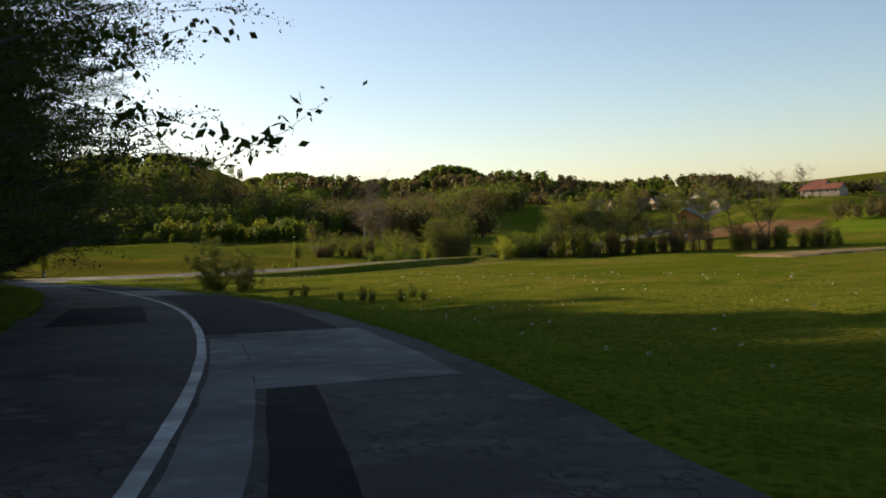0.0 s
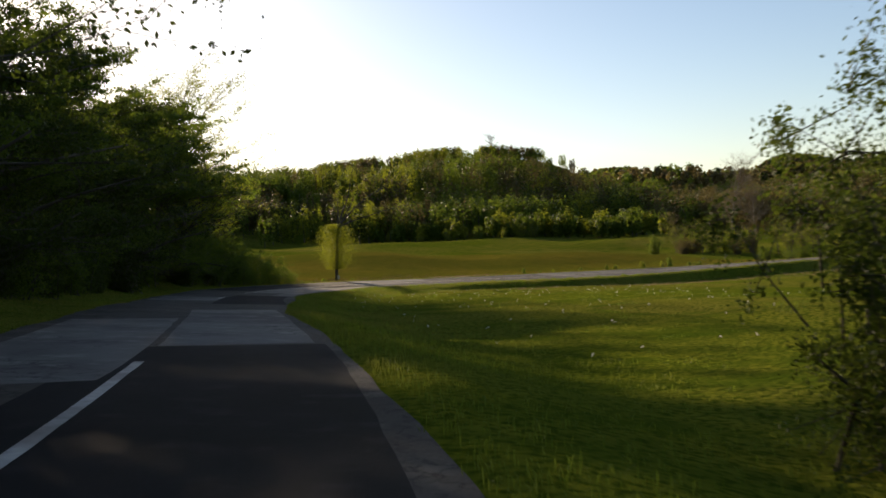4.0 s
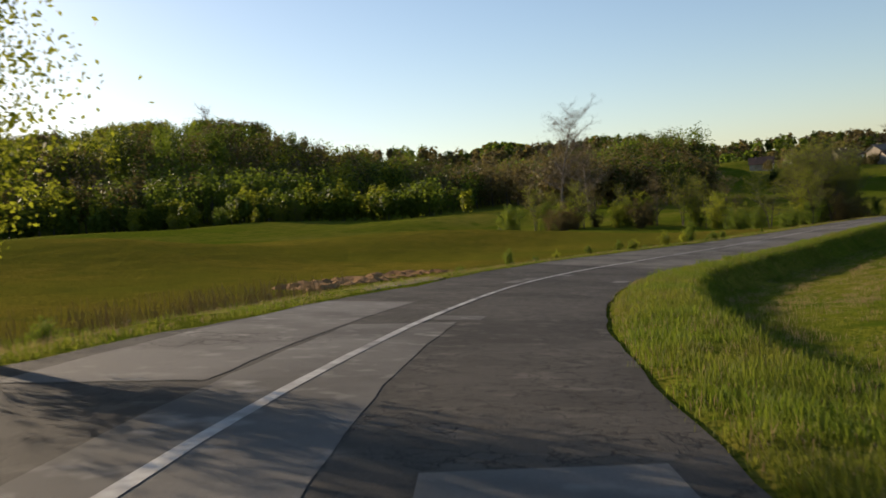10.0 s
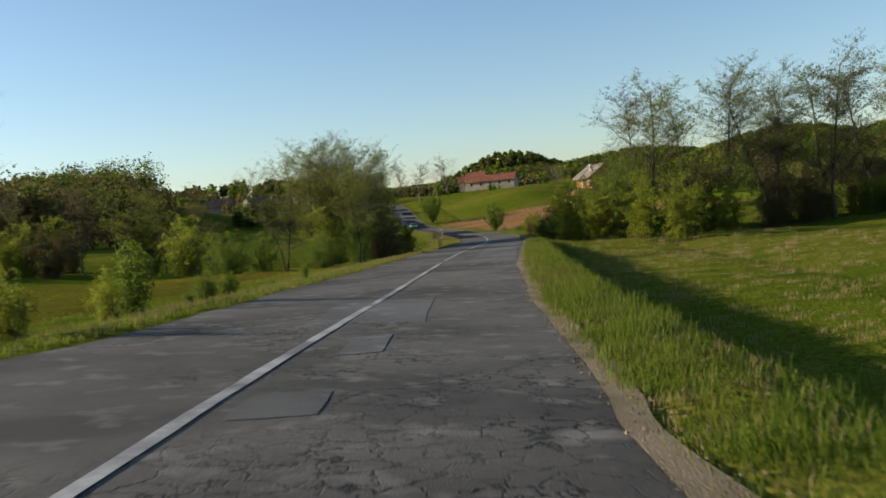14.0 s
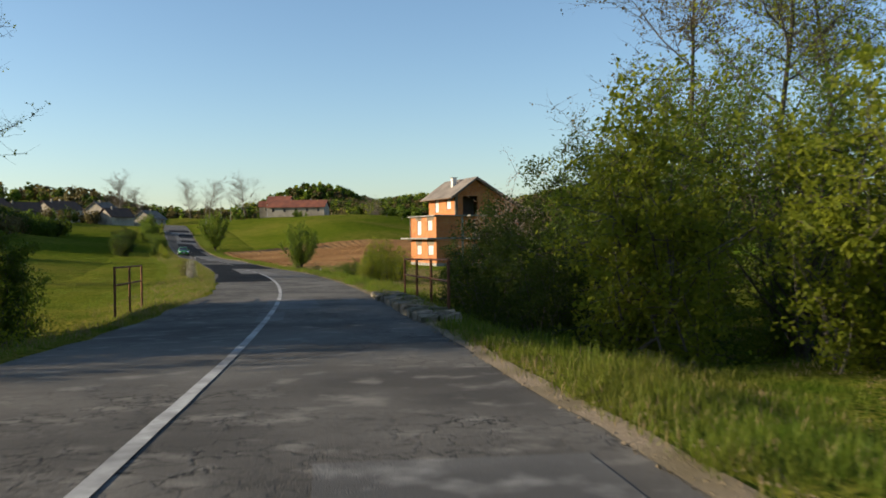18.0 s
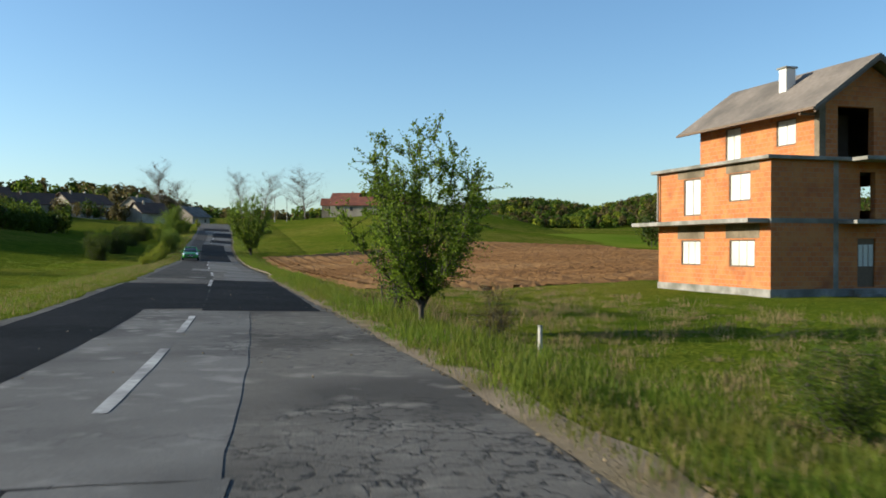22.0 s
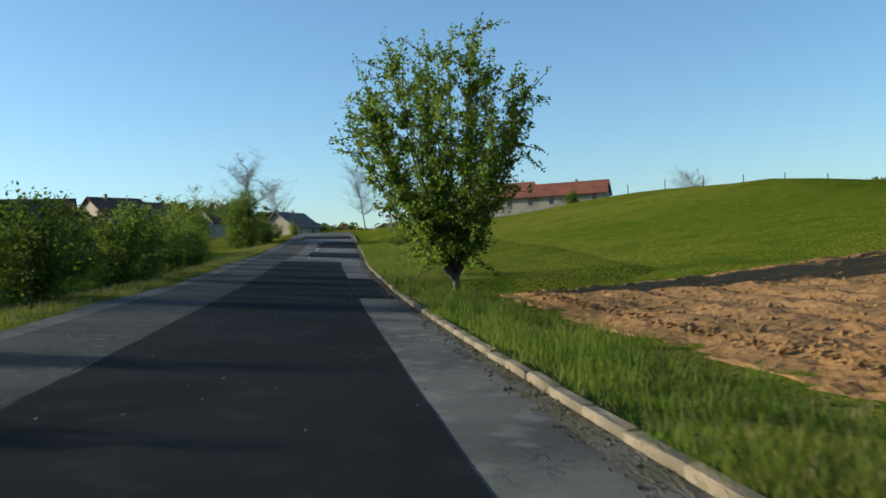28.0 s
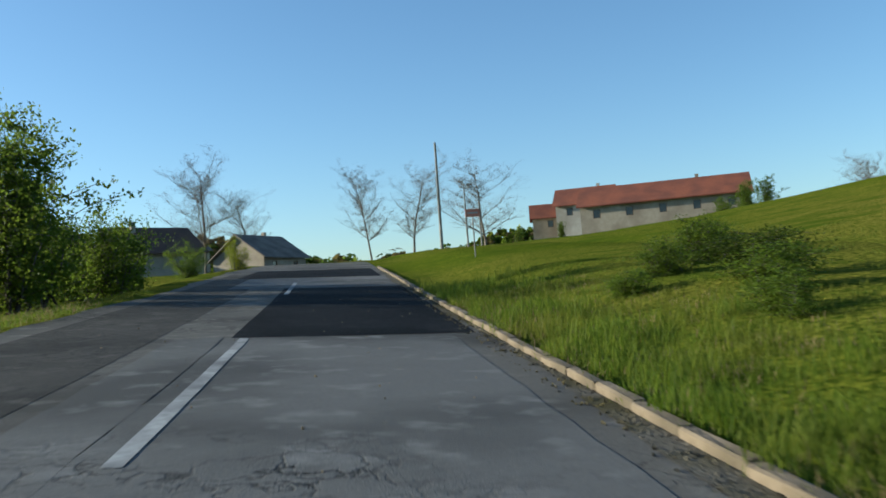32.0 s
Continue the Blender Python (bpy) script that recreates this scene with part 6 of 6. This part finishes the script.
kerb(342, 505)
sk = np.arange(342, 500, 1.0)
ribbon("gutter_dirt", sk, np.stack([edge_right(sk) - 0.13 + edge(sk, 31, 0.07), edge_right(sk) - 0.05, edge_right(sk) + 0.03], 1), M_DIRT, 0.008, label="dirt and dead grass lying along the kerb", category="dirt")


# ---------------------------------------------------------------- the green car
def small_car(s, off):
    car = new("hatchback_car")
    paint = surface("green_car_paint", (0.035, 0.19, 0.02), (0.04, 0.21, 0.025), fine=1, rough=0.25, bump=0, spec=0.6)
    paint.node_tree.nodes["Principled BSDF"].inputs["Coat Weight"].default_value = 0.8
    black = surface("black_plastic", (0.012, 0.012, 0.013), (0.018, 0.018, 0.02), fine=4, rough=0.5, bump=0.1)
    rubber = surface("tyre_rubber", (0.015, 0.015, 0.015), (0.025, 0.025, 0.025), fine=20, rough=0.9, bump=0.3)
    alloy = surface("alloy_rim", (0.45, 0.45, 0.46), (0.5, 0.5, 0.5), fine=5, rough=0.35, bump=0, metal=0.9)
    lens = surface("lamp_lens", (0.75, 0.76, 0.78), (0.8, 0.8, 0.82), fine=3, rough=0.1, bump=0, spec=0.8)

    def loft(stations, n=20, power=0.45):
        bm = bmesh.new()
        rings = []
        for y, w, z0, z1 in stations:
            ring = []
            for i in range(n):
                a = 2 * math.pi * i / n
                cx, cz = math.cos(a), math.sin(a)
                ring.append(bm.verts.new((w * math.copysign(abs(cx) ** power, cx), y, (z0 + z1) / 2 + (z1 - z0) / 2 * math.copysign(abs(cz) ** power, cz))))
            rings.append(ring)
        for a, b in zip(rings, rings[1:]):
            for i in range(n):
                j = (i + 1) % n
                bm.faces.new((a[i], a[j], b[j], b[i]))
        bm.faces.new(rings[0][::-1])
        bm.faces.new(rings[-1])
        bmesh.ops.recalc_face_normals(bm, faces=bm.faces)
        return bm

    part("body", loft([(2.0, 0.60, 0.30, 0.60), (1.93, 0.76, 0.22, 0.70), (1.7, 0.84, 0.18, 0.80), (1.3, 0.865, 0.17, 0.90), (0.95, 0.87, 0.17, 0.96), (0, 0.87, 0.17, 0.98), (-1.0, 0.87, 0.17, 1.0), (-1.6, 0.855, 0.18, 1.02), (-1.9, 0.80, 0.25, 1.0), (-2.0, 0.66, 0.35, 0.9)]), paint, car, "glossy green bodywork", True)
    part("glasshouse", loft([(1.12, 0.62, 0.90, 0.97), (0.85, 0.72, 0.90, 1.12), (0.25, 0.68, 0.90, 1.425), (-0.5, 0.69, 0.90, 1.45), (-1.2, 0.67, 0.90, 1.42), (-1.75, 0.66, 0.90, 1.12), (-1.92, 0.6, 0.90, 1.0)], 20, 0.55), M_GLASS, car, "dark window glass", True)
    part("roof", loft([(0.32, 0.58, 1.40, 1.435), (0.1, 0.62, 1.40, 1.475), (-0.5, 0.63, 1.40, 1.485), (-1.2, 0.60, 1.38, 1.465), (-1.45, 0.55, 1.36, 1.40)], 20, 0.5), paint, car, "", True)
    for sx in (-1, 1):
        v, f = tubes([(sx * 0.70, 1.0, 0.99, sx * 0.60, 0.28, 1.42, 0.035, 0.03), (sx * 0.735, -0.35, 0.98, sx * 0.64, -0.4, 1.43, 0.03, 0.03), (sx * 0.70, -1.75, 1.02, sx * 0.58, -1.25, 1.42, 0.06, 0.05)], 6)
        ob = new("pillar", mesh_from("pillar", v, f, paint, True))
        ob.parent = car
        part("mirror", loft([(0.72, 0.10, 0.94, 1.08), (0.80, 0.11, 0.93, 1.10), (0.90, 0.06, 0.97, 1.06)], 12), paint, car, "", True).location = (sx * 0.93, 0, 0)
        h = part("headlight", loft([(1.55, 0.10, 0.70, 0.80), (1.72, 0.15, 0.62, 0.78), (1.90, 0.12, 0.60, 0.70)], 12, 0.7), lens, car, "clear headlight lens", True)
        h.location = (sx * 0.66, 0.02, 0)
        part("fog_light", box(sx * 0.62 - 0.09, 1.90, 0.34, sx * 0.62 + 0.09, 1.955, 0.42, 0.01), black, car)
        for y in (1.28, -1.24):
            bm = bmesh.new()
            bmesh.ops.create_cone(bm, cap_ends=True, segments=24, radius1=0.31, radius2=0.31, depth=0.2, matrix=Matrix.Translation((sx * 0.80, y, 0.31)) @ Matrix.Rotation(math.pi / 2, 4, "Y"))
            w = part("wheel", bm, rubber, car)
            bm = bmesh.new()
            bmesh.ops.create_cone(bm, cap_ends=True, segments=16, radius1=0.20, radius2=0.20, depth=0.21, matrix=Matrix.Translation((sx * 0.805, y, 0.31)) @ Matrix.Rotation(math.pi / 2, 4, "Y"))
            part("rim", bm, alloy, w)
    part("grille", box(-0.50, 1.93, 0.52, 0.50, 2.012, 0.64, 0.02), black, car)
    part("lower_grille", box(-0.52, 1.95, 0.26, 0.52, 2.0, 0.36, 0.02), black, car)
    part("chrome_bar", box(-0.44, 2.013, 0.585, 0.44, 2.022, 0.605), alloy, car)
    bm = bmesh.new()
    bmesh.ops.create_cone(bm, cap_ends=True, segments=20, radius1=0.06, radius2=0.06, depth=0.02, matrix=Matrix.Translation((0, 2.03, 0.60)) @ Matrix.Rotation(math.pi / 2, 4, "X"))
    part("badge", bm, alloy, car)
    pl = part("number_plate", box(-0.26, 2.013, 0.395, 0.26, 2.026, 0.505, 0.004), M_SHUTTER, car, "white number plate with plain bars")
    part("bar", box(-0.20, 2.0265, 0.42, 0.20, 2.029, 0.48), black, pl)
    p = along(s, off)
    car.matrix_basis = pose(*p, 0, 0, heading(s) + 180)
    return tagged(car, "small glossy green hatchback car on the road", "car")


small_car(395, -2.25)

# ---------------------------------------------------------------- wires
def wire(a, b, sag, label):
    a, b = np.array(a, float), np.array(b, float)
    t = np.linspace(0, 1, 14)
    p = a + (b - a) * t[:, None]
    p[:, 2] -= sag * 4 * t * (1 - t)
    v, f = tubes([(*p[i], *p[i + 1], 0.012, 0.012) for i in range(13)], 4)
    return tagged(new("power_line", mesh_from("power_line", v, f, M_CONC, True)), label, "power line")


# dry reeds beside the bend and weeds below the roadside tree
def reeds(name, spots, n, h, seed, label):
    r = np.random.default_rng(seed)
    segs = []
    for s, off in spots:
        c = along(s, off)
        for _ in range(n):
            x, y = c[:2] + r.normal(0, 0.6, 2)
            z = float(c[2]) + float(bank_profile(np.array([s]), np.array([off]))[0])
            segs.append((x, y, z - 0.15, x + r.normal(0, 0.12), y + r.normal(0, 0.12), z + h * r.uniform(0.4, 1.1), 0.010, 0.004))
    v, f = tubes(segs, 3)
    return tagged(new(name, mesh_from(name, v, f, M_DRY, True)), label, "reeds", "", "stuff")


reeds("dry_reeds", ((139, -6.2), (141, -5.9), (143, -6.4), (137, -7.2), (133, -7.6), (146, -6.6), (131, -6.8)), 90, 0.75, 200, "dry yellow reeds and stalks beside the road")
reeds("dry_weeds", ((316, 5.6), (318.5, 5.2), (320, 6.6), (322, 5.6)), 60, 0.6, 220, "dry brown weed stalks in the roadside grass")


reeds("dry_reeds", ((128, -8.5), (131, -9.5), (134, -8.8), (136, -10.5), (126, -10), (139, -9.5), (133, -12), (142, -8.2), (129, -12)), 70, 0.7, 230, "dry yellow reeds and stalks in the rough grass")
for s, off, z in ((127, -7.6, 0.2), (130, -7.2, 0.26), (132, -8.0, 0.22), (135, -7.4, 0.18), (138, -7.6, 0.16), (133.5, -6.4, 0.2), (141, -7.0, 0.14), (129, -9.6, 0.3)):
    beside(B_BROWN[0] if int(s) % 3 == 0 else B_GREEN[int(s) % 2], s, off, s * 33, z, 1.0, "low weedy bush in the rough grass by the bend")


# ---------------------------------------------------------------- posts and wires
def fence_post(x, y, h):
    root = new("fence_post")
    part("stake", box(-0.05, -0.05, -0.3, 0.05, 0.05, h, 0.008), M_BARK, root)
    part("top", box(-0.056, -0.056, h + 0.001, 0.056, 0.056, h + 0.03, 0.008), M_CONC, root)
    root.matrix_basis = pose(x, y, float(land(np.array([x]), np.array([y]))[0]), 0, 0, x * 40)
    return tagged(root, "weathered wooden fence post on the crest of the hill", "fence post", "fence posts on the hill")


for k in range(7):
    fence_post(169 + 2.6 * k, 431 - 4.2 * k, 1.1 + 0.1 * (k % 3))
pole_tops = [(148.2, 458.7, 8.0), (169.5, 484.8, 7.4), (182.7, 499.9, 7.2)]
for (xa, ya, ha), (xb, yb, hb) in zip(pole_tops, pole_tops[1:]):
    za, zb = (float(land(np.array([x]), np.array([y]))[0]) for x, y in ((xa, ya), (xb, yb)))
    for k in (-0.4, 0.4):
        wire((xa + k * 0.2, ya, za + ha - 0.1), (xb + k, yb, zb + hb - 0.1), 0.3, "thin sagging power line between two poles")
